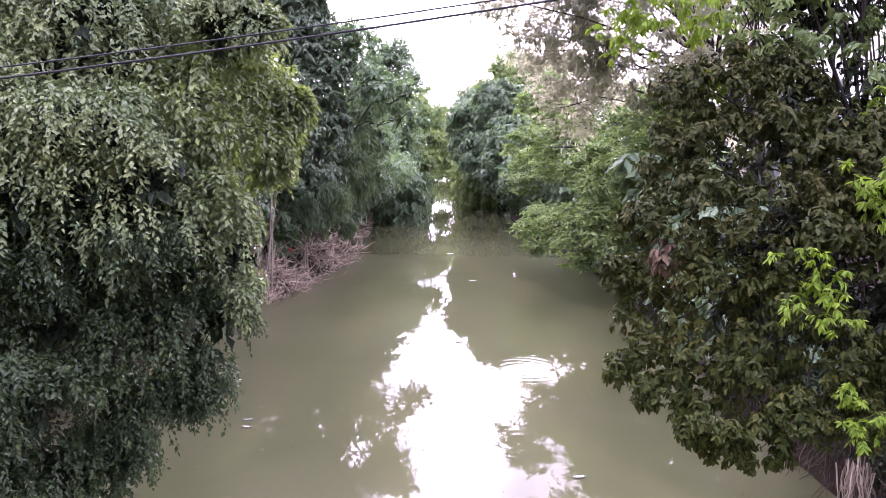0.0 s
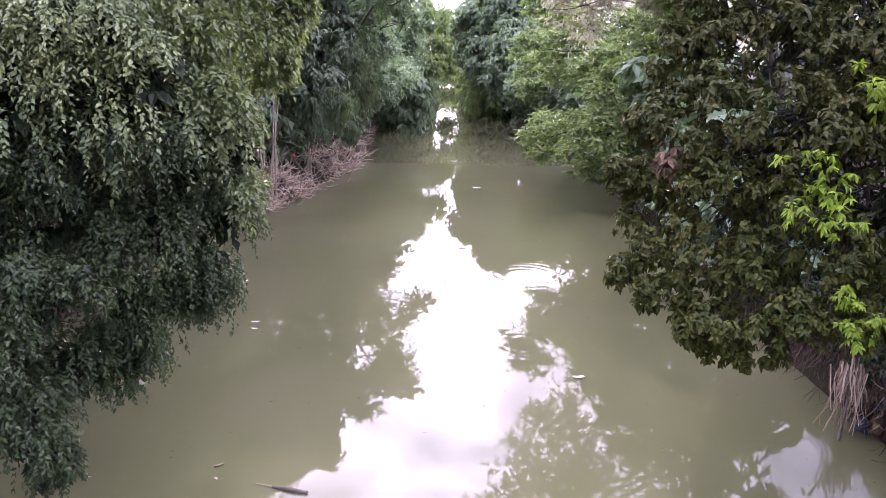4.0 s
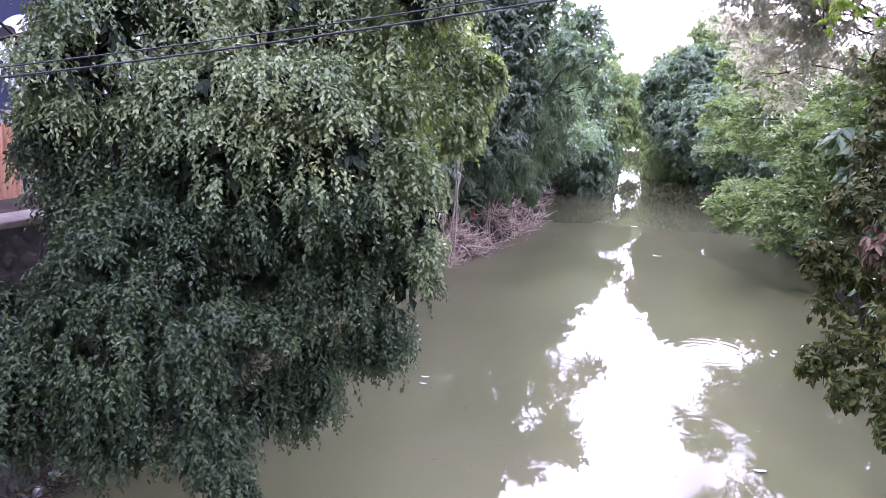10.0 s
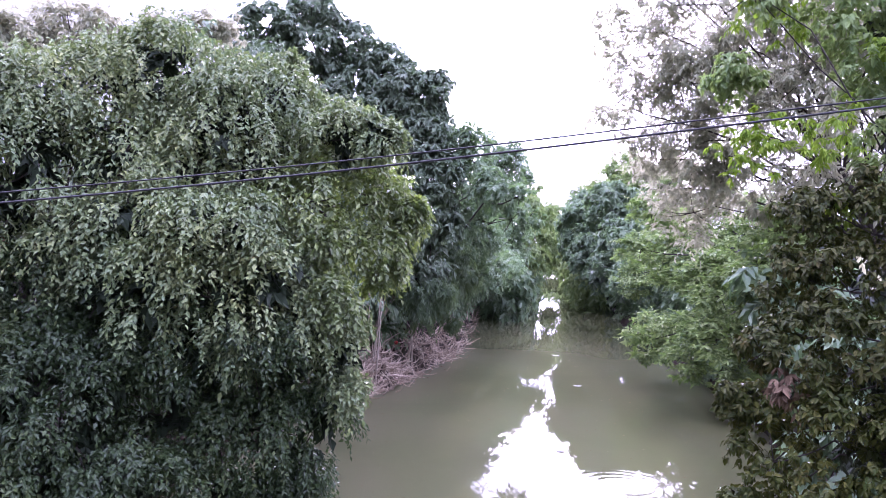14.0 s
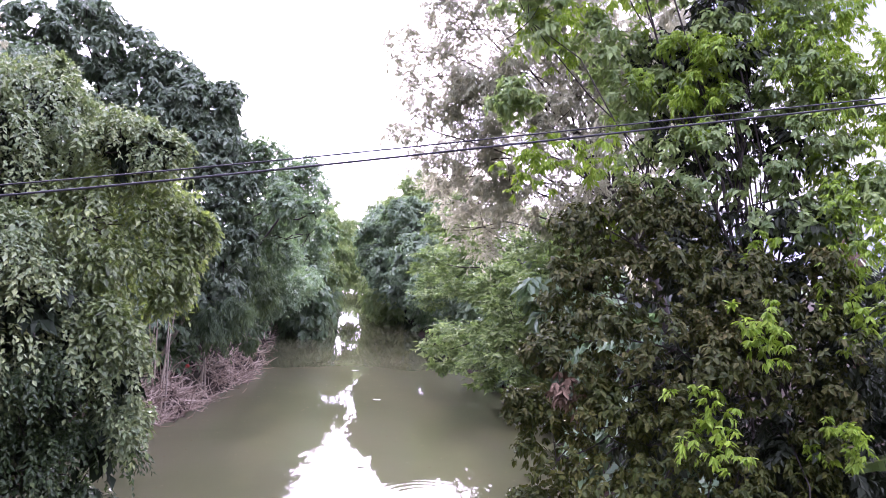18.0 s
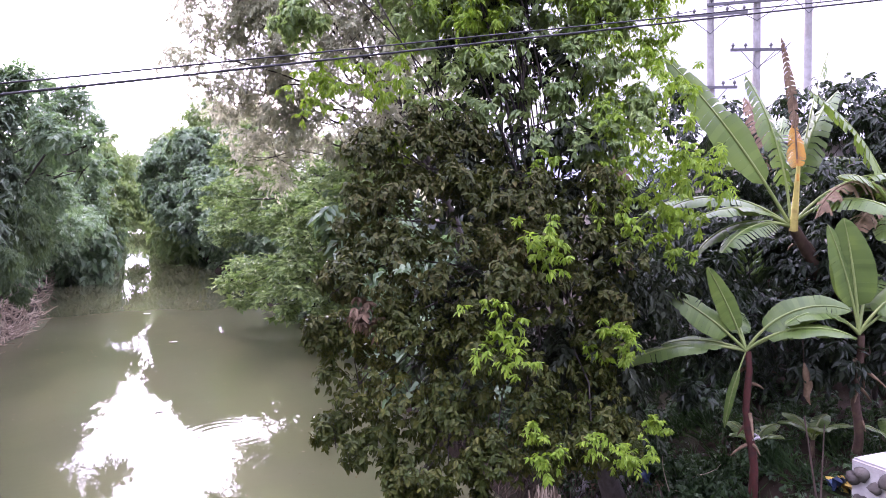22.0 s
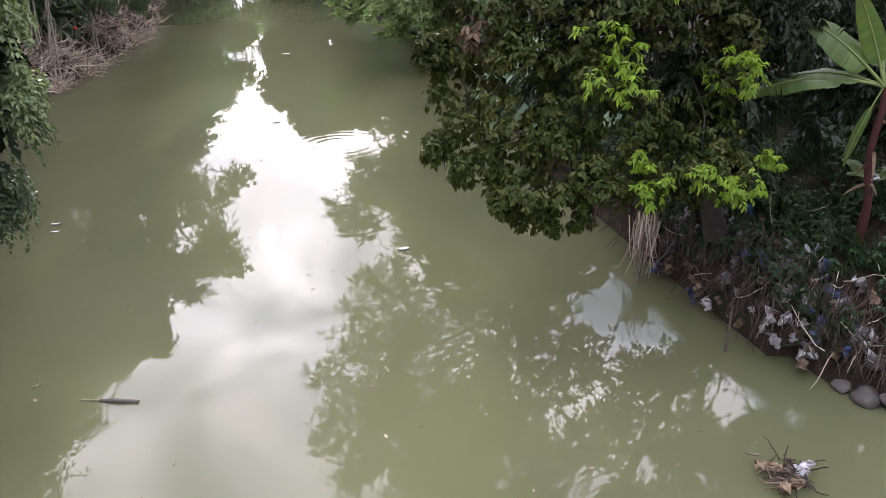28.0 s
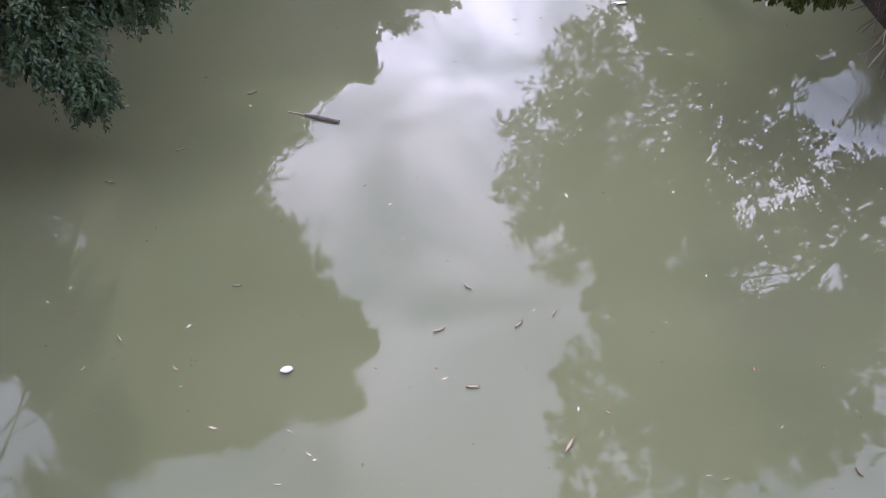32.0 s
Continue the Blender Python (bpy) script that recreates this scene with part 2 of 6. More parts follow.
# DARK, MIDGREEN and LIMEFAR: stops paled and blued to stand for distance haze.
DARK = leaf_material("hazed_dark_leaves", [(0.065, 0.1014, 0.0585), (0.1105, 0.156, 0.0884), (0.195, 0.2405, 0.143)], 0.45, 0.25, (0.12, 0.19, 0.07), 0.3, 0.4, 0.4)
FEATHER = leaf_material("feathery_leaves", [(0.0491, 0.0743, 0.0234), (0.1469, 0.2005, 0.0667), (0.3545, 0.4354, 0.1622)], 0.45, 0.36, (0.18, 0.32, 0.05), 0.5, 0.4)
MIDGREEN = leaf_material("hazed_mid_green_leaves", [(0.0655, 0.105, 0.0592), (0.1237, 0.182, 0.1014), (0.2255, 0.287, 0.169)], 0.45, 0.36, (0.16, 0.28, 0.06), 0.35, 0.4)
BAMBOO = leaf_material("bamboo_leaves", [(0.0363, 0.0619, 0.0324), (0.0605, 0.0972, 0.0486), (0.0927, 0.137, 0.0648)], 0.5, 0.4, (0.2, 0.28, 0.07), 0.4, 0.3)
LIMEFAR = leaf_material("hazed_light_green_leaves", [(0.1031, 0.156, 0.0624), (0.1576, 0.222, 0.0858), (0.2304, 0.288, 0.1092)], 0.5, 0.42, (0.26, 0.36, 0.09), 0.25, 0.3)
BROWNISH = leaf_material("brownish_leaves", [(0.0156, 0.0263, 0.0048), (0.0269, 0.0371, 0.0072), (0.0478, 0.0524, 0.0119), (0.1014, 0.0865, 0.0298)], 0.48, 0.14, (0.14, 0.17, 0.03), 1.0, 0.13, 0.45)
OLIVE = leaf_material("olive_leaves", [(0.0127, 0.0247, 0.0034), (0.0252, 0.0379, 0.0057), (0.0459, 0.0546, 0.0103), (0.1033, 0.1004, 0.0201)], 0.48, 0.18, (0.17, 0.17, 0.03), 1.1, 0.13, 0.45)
# Near-black too, painting the shade between the broadleaf tree's tufts.
BROAD_CORE_SHADE = leaf_material("shaded_inner_broad_leaves", [(0.012, 0.018, 0.008), (0.02, 0.027, 0.011)], 0.6, 0.05, (0.07, 0.09, 0.02), 0.8, 0.2, 0.4)
YOUNG = leaf_material("young_leaves", [(0.0893, 0.1602, 0.0116), (0.1531, 0.2517, 0.0194), (0.2552, 0.3546, 0.0339)], 0.45, 0.42, (0.3, 0.44, 0.03), 1.5, 0.3)
# Thin leaves whose pale stops stand for backlight and glare.
TALL = leaf_material("backlit_tree_leaves", [(0.164, 0.1845, 0.1107), (0.2378, 0.2624, 0.1558), (0.3362, 0.3526, 0.2214)], 0.5, 0.55, (0.5, 0.47, 0.33), 0.5, 0.3, 0.45)
# Stops kept near black so the understorey's shade sits in the colour.
SHRUB = leaf_material("shaded_shrub_leaves", [(0.0058, 0.0112, 0.0054), (0.0105, 0.0193, 0.0083), (0.0184, 0.0306, 0.0122)], 0.45, 0.15, (0.08, 0.14, 0.03), 0.8, 0.3)
WEED = leaf_material("weed_leaves", [(0.0117, 0.0273, 0.0082), (0.0215, 0.0468, 0.0127), (0.039, 0.0731, 0.02)], 0.5, 0.2, (0.08, 0.15, 0.03), 1.2, 0.3)
BANANA = leaf_material("banana_leaf", [(0.051, 0.0892, 0.0187), (0.0723, 0.119, 0.0255), (0.102, 0.153, 0.0357)], 0.42, 0.3, (0.2, 0.3, 0.03), 2.0, 0.4)
RIB = material("banana_rib", [(0.12, 0.17, 0.045), (0.19, 0.23, 0.075)], 5, 0.5, 0.1)
STALK = material("banana_stalk", [(0.04, 0.024, 0.017), (0.075, 0.045, 0.032), (0.11, 0.085, 0.045)], 7, 0.7, 0.5, 25)
RED_STALK = material("red_banana_stalk", [(0.03, 0.014, 0.011), (0.075, 0.022, 0.018), (0.035, 0.022, 0.017)], 6, 0.6, 0.4, 25)
YELLOWSTEM = material("yellow_leaf_stem", [(0.42, 0.34, 0.07), (0.5, 0.42, 0.12), (0.3, 0.22, 0.07)], 6, 0.6, 0.2, 30)
DRYLEAF = material("dry_banana_leaf", [(0.07, 0.046, 0.026), (0.14, 0.094, 0.055), (0.22, 0.16, 0.1)], 8, 0.85, 0.4, 40)
ORANGELEAF = material("withering_banana_leaf", [(0.35, 0.16, 0.03), (0.5, 0.27, 0.05), (0.28, 0.12, 0.06)], 6, 0.7, 0.3, 30)
REED = material("dry_reeds", [(0.17, 0.13, 0.095), (0.34, 0.27, 0.2), (0.6, 0.5, 0.39)], 3, 0.85, 0.2, 60, island=True)
ROOTS = material("dry_roots", [(0.0164, 0.0105, 0.0078), (0.0372, 0.0251, 0.0182), (0.1042, 0.0732, 0.0521)], 3, 0.85, 0.2, 60, island=True)
PLASTIC = material("dirty_plastic", [(0.10, 0.095, 0.09), (0.2, 0.19, 0.185), (0.36, 0.35, 0.34)], 6, 0.5, 0.2, 20, obj_random=True)
BLUEPLASTIC = material("blue_plastic", [(0.0175, 0.028, 0.063), (0.042, 0.063, 0.126)], 6, 0.45, 0.2, 20)
YELLOWPLASTIC = material("yellow_wrapper", [(0.4, 0.25, 0.04), (0.55, 0.4, 0.08)], 6, 0.45, 0.2, 20)
REDPLASTIC = material("red_plastic", [(0.4, 0.04, 0.03), (0.55, 0.08, 0.05)], 6, 0.45, 0.2, 20)
FADEDRED = material("faded_red_cloth", [(0.2, 0.03, 0.035), (0.3, 0.06, 0.06)], 6, 0.8, 0.2, 20)
STONE = material("wall_stone", [(0.0338, 0.0288, 0.0245), (0.06, 0.0518, 0.0449), (0.0975, 0.085, 0.0721)], 5, 0.85, 0.5, 30, obj_random=True, wear=(0.07, 0.075, 0.05))
MORTAR = material("mortar", [(0.05, 0.045, 0.04), (0.085, 0.077, 0.07)], 8, 0.9, 0.5, 40, wear=(0.06, 0.06, 0.045))
COPING = material("worn_coping", [(0.10, 0.085, 0.07), (0.15, 0.13, 0.105), (0.2, 0.175, 0.145)], 5, 0.9, 0.5, 40, wear=(0.07, 0.07, 0.05))
CONCRETE = material("concrete", [(0.19, 0.185, 0.175), (0.27, 0.265, 0.25), (0.33, 0.32, 0.31)], 4, 0.85, 0.4, 50, wear=(0.2, 0.185, 0.16))
WHITEWASH = material("whitewashed_plaster", [(0.3, 0.285, 0.27), (0.4, 0.385, 0.365), (0.46, 0.445, 0.43)], 5, 0.8, 0.4, 40, wear=(0.2, 0.18, 0.155))
ORANGE = material("orange_sheet_metal", [(0.66, 0.36, 0.22), (0.75, 0.44, 0.28), (0.8, 0.5, 0.34)], 3, 0.55, 0.15, 30, wear=(0.42, 0.22, 0.13))
DARKMETAL = material("dark_metal", [(0.07, 0.07, 0.075), (0.12, 0.12, 0.125)], 8, 0.5, 0.1)
CABLE = material("cable_rubber", [(0.012, 0.012, 0.013), (0.03, 0.03, 0.032)], 15, 0.55, 0.1)
BOARD = material("sign_board", [(0.02, 0.025, 0.06), (0.035, 0.04, 0.085)], 5, 0.5, 0.05)
SIGNWHITE = material("sign_white", [(0.6, 0.62, 0.66), (0.72, 0.74, 0.78)], 5, 0.5, 0.05)
SIGNDARK = material("sign_black", [(0.015, 0.015, 0.02), (0.03, 0.03, 0.04)], 5, 0.5, 0.05)
ROOFTIN = material("grey_roof_sheet", [(0.16, 0.16, 0.175), (0.24, 0.24, 0.26), (0.3, 0.3, 0.32)], 4, 0.6, 0.2, 30, wear=(0.2, 0.12, 0.08))
PLASTER = material("house_plaster", [(0.18, 0.16, 0.148), (0.22, 0.2, 0.184)], 4, 0.85, 0.3, 40, wear=(0.3, 0.26, 0.22))
DRIFT = material("driftwood", [(0.05, 0.04, 0.03), (0.1, 0.08, 0.065)], 9, 0.8, 0.5, 40)
STRAW = material("floating_straw", [(0.13, 0.085, 0.045), (0.2, 0.155, 0.10), (0.26, 0.22, 0.16)], 5, 0.8, 0.1, island=True)
FOAM = material("white_foam", [(0.3, 0.3, 0.29), (0.45, 0.45, 0.44)], 10, 0.7, 0.2)


# ---- mesh helpers ----
def mesh_from(name, verts, polys, mat=None, smooth=False):
    """A mesh from arrays; polys: rows of equal length, or a list of such arrays."""
    groups = polys if isinstance(polys, list) else [polys]
    groups = [np.asarray(g, np.int32) for g in groups if len(g)]
    me = bpy.data.meshes.new(name)
    verts = np.asarray(verts, np.float32)
    me.vertices.add(len(verts))
    me.vertices.foreach_set("co", verts.ravel())
    sizes = np.concatenate([np.full(len(g), g.shape[1], np.int32) for g in groups])
    flat = np.concatenate([g.ravel() for g in groups])
    me.loops.add(len(flat))
    me.loops.foreach_set("vertex_index", flat)
    me.polygons.add(len(sizes))
    me.polygons.foreach_set("loop_start", np.concatenate([[0], np.cumsum(sizes)[:-1]]).astype(np.int32))
    me.polygons.foreach_set("use_smooth", np.full(len(sizes), smooth))
    me.update(calc_edges=True)
    me.validate()
    if mat:
        me.materials.append(mat)
    return me


def thing(name, place, label, category, group="", kind=""):
    ob = new(name)
    ob.location, ob.empty_display_size = place, 0.3
    return tagged(ob, label, category, group, kind)


def adopt(ob, parent):
    """Make ob, built in world coordinates, a part of parent."""
    place = Vector((0, 0, 0)) if parent.parent else parent.location.copy()
    ob.parent = parent
    ob.matrix_parent_inverse = Matrix.Translation(-place)
    return ob


def part_np(name, verts, polys, mat, parent, label="", smooth=False):
    ob = new(name, mesh_from(name, verts, polys, mat, smooth))
    adopt(ob, parent)
    return tagged(ob, label)


def part(name, bm, mat, parent, label=""):
    me = bpy.data.meshes.new(name)
    bm.to_mesh(me)
    bm.free()
    me.materials.append(mat)
    ob = new(name, me)
    if parent:
        adopt(ob, parent)
    return tagged(ob, label)


def unit(v):
    return v / np.maximum(np.linalg.norm(v, axis=-1, keepdims=True), 1e-9)


def tube(points, radii, sides=6):
    """Verts and quads of a tube along points."""
    p = np.asarray(points, float)
    r = np.broadcast_to(np.asarray(radii, float), len(p))
    t = unit(np.gradient(p, axis=0))
    ref = np.array([0.31, 0.2, 0.93]) if abs(t[0, 2]) < 0.9 else np.array([1.0, 0.1, 0.0])
    a = unit(np.cross(t, ref))
    b = np.cross(t, a)
    ang = np.arange(sides) * 2 * np.pi / sides
    v = p[:, None] + r[:, None, None] * (np.cos(ang)[None, :, None] * a[:, None] + np.sin(ang)[None, :, None] * b[:, None])
    i, j = np.meshgrid(np.arange(len(p) - 1), np.arange(sides), indexing="ij")
    k = (j + 1) % sides
    q = np.stack([i * sides + j, i * sides + k, (i + 1) * sides + k, (i + 1) * sides + j], -1).reshape(-1, 4)
    return v.reshape(-1, 3), q


def join(pieces):
    vs, qs, n = [], [], 0
    for v, q in pieces:
        vs.append(v), qs.append(q + n)
        n += len(v)
    return np.concatenate(vs), np.concatenate(qs)


def bend(a, b, lift, n=6):
    """A curved line from a to b, bowed upwards by lift."""
    a, b = np.asarray(a, float), np.asarray(b, float)
    s = np.linspace(0, 1, n)[:, None]
    return a + (b - a) * s + np.array([0, 0, lift]) * (4 * s * (1 - s))


def blades(base, way, face, length, width, fold=0.25, full=True):
    """Leaf blades from arrays: base points, directions, facing, sizes. full: pointed oval of two quads; else a folded rhomb."""
    way, n = unit(way), len(base)
    side = unit(np.cross(way, face))
    face = np.cross(side, way)
    l, w = length[:, None], width[:, None]
    down = np.array([0, 0, -1.0])
    if full:
        v = np.stack([base, base + way * l * 0.34 + side * w * 0.5 + face * w * fold, base + way * l * 0.34 - side * w * 0.5 + face * w * fold,
                      base + way * l * 0.72 + side * w * 0.36 + face * w * fold * 0.6 + down * l * 0.05, base + way * l * 0.72 - side * w * 0.36 + face * w * fold * 0.6 + down * l * 0.05,
                      base + way * l + down * l * 0.14], 1)
        f = np.array([[0, 5, 3, 1], [0, 2, 4, 5]])
        k = 6
    else:
        v = np.stack([base, base + way * l * 0.45 + side * w * 0.5 + face * w * fold, base + way * l + down * l * 0.1, base + way * l * 0.45 - side * w * 0.5 + face * w * fold], 1)
        f = np.array([[0, 2, 1], [0, 3, 2]])
        k = 4
    return v.reshape(-1, 3), (f[None] + (np.arange(n) * k)[:, None, None]).reshape(-1, f.shape[1])


def tufts(boughs, rng, count, size, spread=0.74, flat=1.0):
    """Break boughs (x, y, z, r) into smaller tufts that sit on their outer half."""
    bo = np.asarray(boughs, float)
    b = np.repeat(bo, count, 0)
    u = unit(rng.normal(size=(len(b), 3)) + np.array([0, 0, 0.12]))
    r = b[:, 3] * size * (0.6 + 0.8 * rng.random(len(b)))
    c = b[:, :3] + u * (b[:, 3] * spread * (0.35 + 0.65 * rng.random(len(b)) ** 0.45))[:, None]
    return np.concatenate([c, r[:, None]], 1)


def sprays(boughs, seed, leaf=0.12, slim=0.5, cover=2.0, twig=0.9, droop=0.5, hang=0.6, per=8, full=True, tuft=(12, 0.40), spread=0.8, upward=0.6, flat=1.0):
    """Foliage of boughs (x, y, z, r): tufts of short drooping twigs with leaves on both sides, so that dark gaps stay between them."""
    rng = np.random.default_rng(seed)
    bo = tufts(boughs, rng, *tuft, spread)
    area = 4 * np.pi * bo[:, 3] ** 2
    count = np.maximum(3, (cover * area / (per * leaf * leaf * slim * 0.62))).astype(int)
    b = np.repeat(bo, count, 0)
    n = len(b)
    u = unit(rng.normal(size=(n, 3)) + np.array([0, 0, upward]))
    start = b[:, :3] + u * (b[:, 3] * (0.15 + 0.55 * rng.random(n)))[:, None]
    tw = twig * (0.5 + rng.random(n)) * b[:, 3]
    start[:, 2] = b[:, 2] + (start[:, 2] - b[:, 2]) * flat
    go = unit((u * 0.9 + rng.normal(size=(n, 3)) * 0.4) * np.array([1, 1, flat]))
    idx = np.repeat(np.arange(n), per)
    s = ((np.tile(np.arange(per), n) + rng.random(n * per) * 0.6) / per) * tw[idx]
    fall = droop / np.maximum(tw[idx], 0.15)
    p = start[idx] + go[idx] * s[:, None]
    p[:, 2] -= fall * s * s
    tang = go[idx].copy()
    tang[:, 2] -= 2 * fall * s
    tang = unit(tang)
    side = unit(np.cross(tang, np.array([0, 0, 1.0]) + rng.normal(size=(len(s), 3)) * 0.25))
    sign = np.where(np.arange(len(s)) % 2, 1.0, -1.0)[:, None]
    way = unit(tang * 0.6 + side * sign * 0.7 + rng.normal(size=(len(s), 3)) * 0.25 + np.array([0, 0, -hang]))
    face = unit(u[idx] * 0.75 + np.array([0, 0, 0.7]) + rng.normal(size=(len(s), 3)) * 0.28)
    ln = leaf * (0.65 + 0.6 * rng.random(len(s)))
    return blades(p, way, face, ln, ln * slim * (0.85 + 0.3 * rng.random(len(s))), 0.2, full)


def surface_starts(boughs, rng, density, shell=0.78, upward=0.45):
    """Points spread over the outside of overlapping boughs, with the way outwards and the bough's radius."""
    bo = np.asarray(boughs, float)
    n = np.maximum(11, density * 4 * np.pi * bo[:, 3] ** 2).astype(int)
    b = np.repeat(bo, n, 0)
    u = unit(rng.normal(size=(len(b), 3)) + np.array([0, 0, upward]))
    p = b[:, :3] + u * (b[:, 3] * (shell + (1.02 - shell) * rng.random(len(b))))[:, None]
    gap = np.linalg.norm(p[:, None] - bo[None, :, :3], axis=2) / bo[None, :, 3]
    keep = gap.min(1) > shell - 0.06
    return p[keep], u[keep], b[keep, 3]


def weeping(boughs, seed, leaf=0.105, slim=0.56, density=3.2, tuft=0.30, strands_each=26, per=9, reach=0.85, out=0.16):
    """Pendulous foliage: tufts on the outside of the boughs, each a mop of strands that arch over and hang, leaves down both sides."""
    rng = np.random.default_rng(seed)
    c, cu, cr = surface_starts(boughs, rng, density)
    size = np.minimum(tuft, cr * 0.62) * (0.65 + 0.75 * rng.random(len(c)))
    c = c - cu * (size * 0.4)[:, None]
    j = np.repeat(np.arange(len(c)), strands_each)
    n = len(j)
    u = unit(rng.normal(size=(n, 3)) + cu[j] * 0.7 + np.array([0, 0, 0.9]))
    p = c[j] + u * (size[j] * (0.35 + 0.6 * rng.random(n)))[:, None]
    go = unit(u * np.array([1, 1, 0.8]) + cu[j] * 0.25 + rng.normal(size=(n, 3)) * 0.3)
    ln = size[j] * reach * (0.8 + 0.9 * rng.random(n)) + 0.08
    bow = out * (0.6 + 0.9 * rng.random(n))
    i = np.repeat(np.arange(n), per)
    s = (np.tile(np.arange(per), n) + rng.random(n * per) * 0.8) / per * ln[i]
    k = np.exp(-s / bow[i])[:, None]
    down = np.array([0, 0, -1.0])
    q = p[i] + go[i] * bow[i][:, None] * (1 - k) + down * (s[:, None] - bow[i][:, None] * (1 - k))
    tang = unit(go[i] * k + down * (1 - k) + 1e-6)
    outward = unit(go[i] * np.array([1, 1, 0.5]))
    side = unit(np.cross(tang, outward + rng.normal(size=(len(s), 3)) * 0.3))
    sign = np.where(np.arange(len(s)) % 2, 1.0, -1.0)[:, None]
    way = unit(tang * 0.5 + side * sign * 0.7 + down * 0.25 + outward * 0.3 + rng.normal(size=(len(s), 3)) * 0.38)
    face = unit(outward * 0.55 + np.array([0, 0, 0.85]) + rng.normal(size=(len(s), 3)) * 0.42)
    ln2 = leaf * (0.65 + 0.55 * rng.random(len(s)))
    return blades(q, way, face, ln2, ln2 * slim * (0.85 + 0.3 * rng.random(len(s))), 0.16, False)


def rosettes(boughs, seed, leaf=0.11, slim=0.46, density=2.2, tuft=0.34, heads=13, per=9, droop=0.6, upward=0.45, full=True):
    """Broad-leaved foliage: tufts on the outside of the boughs, each of many twig ends with a whorl of drooping leaves."""
    rng = np.random.default_rng(seed)
    c, cu, cr = surface_starts(boughs, rng, density, 0.72, upward)
    size = np.minimum(tuft, cr * 0.65) * (0.6 + 0.8 * rng.random(len(c)))
    j = np.repeat(np.arange(len(c)), heads)
    n = len(j)
    axis = unit(rng.normal(size=(n, 3)) * 0.8 + cu[j] * 0.7 + np.array([0, 0, 0.7]))
    tip = c[j] - cu[j] * (size[j] * 0.35)[:, None] + axis * (size[j] * (0.5 + 0.5 * rng.random(n)))[:, None]
    i = np.repeat(np.arange(n), per)
    rad = rng.normal(size=(len(i), 3))
    rad = unit(rad - axis[i] * np.sum(rad * axis[i], 1, keepdims=True))
    start = tip[i] - axis[i] * (0.09 * rng.random(len(i)))[:, None]
    way = unit(rad * 0.85 + axis[i] * 0.2 + np.array([0, 0, -droop]) + rng.normal(size=(len(i), 3)) * 0.2)
    face = unit(axis[i] * 0.7 + np.array([0, 0, 0.6]) + rng.normal(size=(len(i), 3)) * 0.3)
    ln = leaf * (0.6 + 0.6 * rng.random(len(i)))
    return blades(start, way, face, ln, ln * slim * (0.85 + 0.3 * rng.random(len(i))), 0.18, full)


HABITS = {"weeping": weeping, "rosettes": rosettes, "sprays": sprays}


def limbs(base, fork, boughs, radius, seed, twigs=5, arm=0.28):
    """Trunk and branching limbs to the boughs."""
    rng = np.random.default_rng(seed)
    base, fork = np.asarray(base, float), np.asarray(fork, float)
    mid = (base + fork) / 2 + rng.normal(size=3) * np.array([0.12, 0.12, 0]) * np.linalg.norm(fork - base) * 0.5
    s = np.linspace(0, 1, 9)[:, None]
    line = base * (1 - s) ** 2 + 2 * mid * s * (1 - s) + fork * s ** 2
    flare = radius * (1 - 0.45 * s[:, 0]) + radius * 0.55 * np.exp(-s[:, 0] * 9)
    trunk = tube(line, flare, 9)
    out = []
    for x, y, z, r in boughs:
        end = np.array([x, y, z])
        k = 0.45 + 0.5 * rng.random()
        a = base * (1 - k) ** 2 + 2 * mid * k * (1 - k) + fork * k ** 2
        d = np.linalg.norm(end - a)
        line = bend(a, end, d * (0.06 + 0.1 * rng.random()), 7) + np.concatenate([[np.zeros(3)], rng.normal(size=(5, 3)) * d * 0.02, [np.zeros(3)]])
        out.append(tube(line, np.linspace(radius * arm, radius * 0.06, 7), 5))
        for _ in range(twigs):
            g = unit(rng.normal(size=3) + np.array([0, 0, 0.2]))
            out.append(tube(bend(end, end + g * r * 0.9, -0.05 * r, 4), np.linspace(radius * 0.08, 0.006, 4), 3))
    return trunk, join(out)


def tree(name, label, category, base, fork, crowns, radius, seed, bark=None, kind="", group="", arm=0.28):
    """A tree as one thing: trunk, limbs and one or more crowns; crowns: (name, label, boughs, material, settings)."""
    t = thing(name, base, label, category, group, kind)
    every = [b for c in crowns if "young" not in c[0] for b in c[2]]
    every = every[::2] if len(every) > 50 else every
    trunk, arms = limbs(base, fork, every, radius, seed, arm=arm)
    part_np("trunk", *trunk, bark or BARK, t, smooth=True)
    part_np("branchwork", *arms, bark or BARK, t, smooth=True)
    for i, (nm, lab, boughs, mat, kw) in enumerate(crowns):
        kw = dict(kw)
        part_np(nm, *HABITS[kw.pop("habit", "sprays")](boughs, seed * 10 + i, **kw), mat, t, lab)
    return t


def box(bm, lo, hi, jitter=0.0):
    m = bmesh.ops.create_cube(bm, size=1.0)
    for v in m["verts"]:
        v.co = Vector([lo[i] + (v.co[i] + 0.5) * (hi[i] - lo[i]) for i in range(3)])
    return m["verts"]


# ---- ground and water ----
LEFT_Y, LEFT_X = [-400, 8.4, 9.2, 13, 20, 28, 30, 32, 36, 41, 47.5, 51, 54, 61, 73, 106, 150, 180, 240, 900], [-8.9, -8.7, -8.6, -8.5, -7.9, -7.4, -6.6, -5.95, -5.35, -4.7, -4.25, -4.5, -5.2, -5.0, -5.7, -7.5, -4.0, -1.5, 0.5, 60]
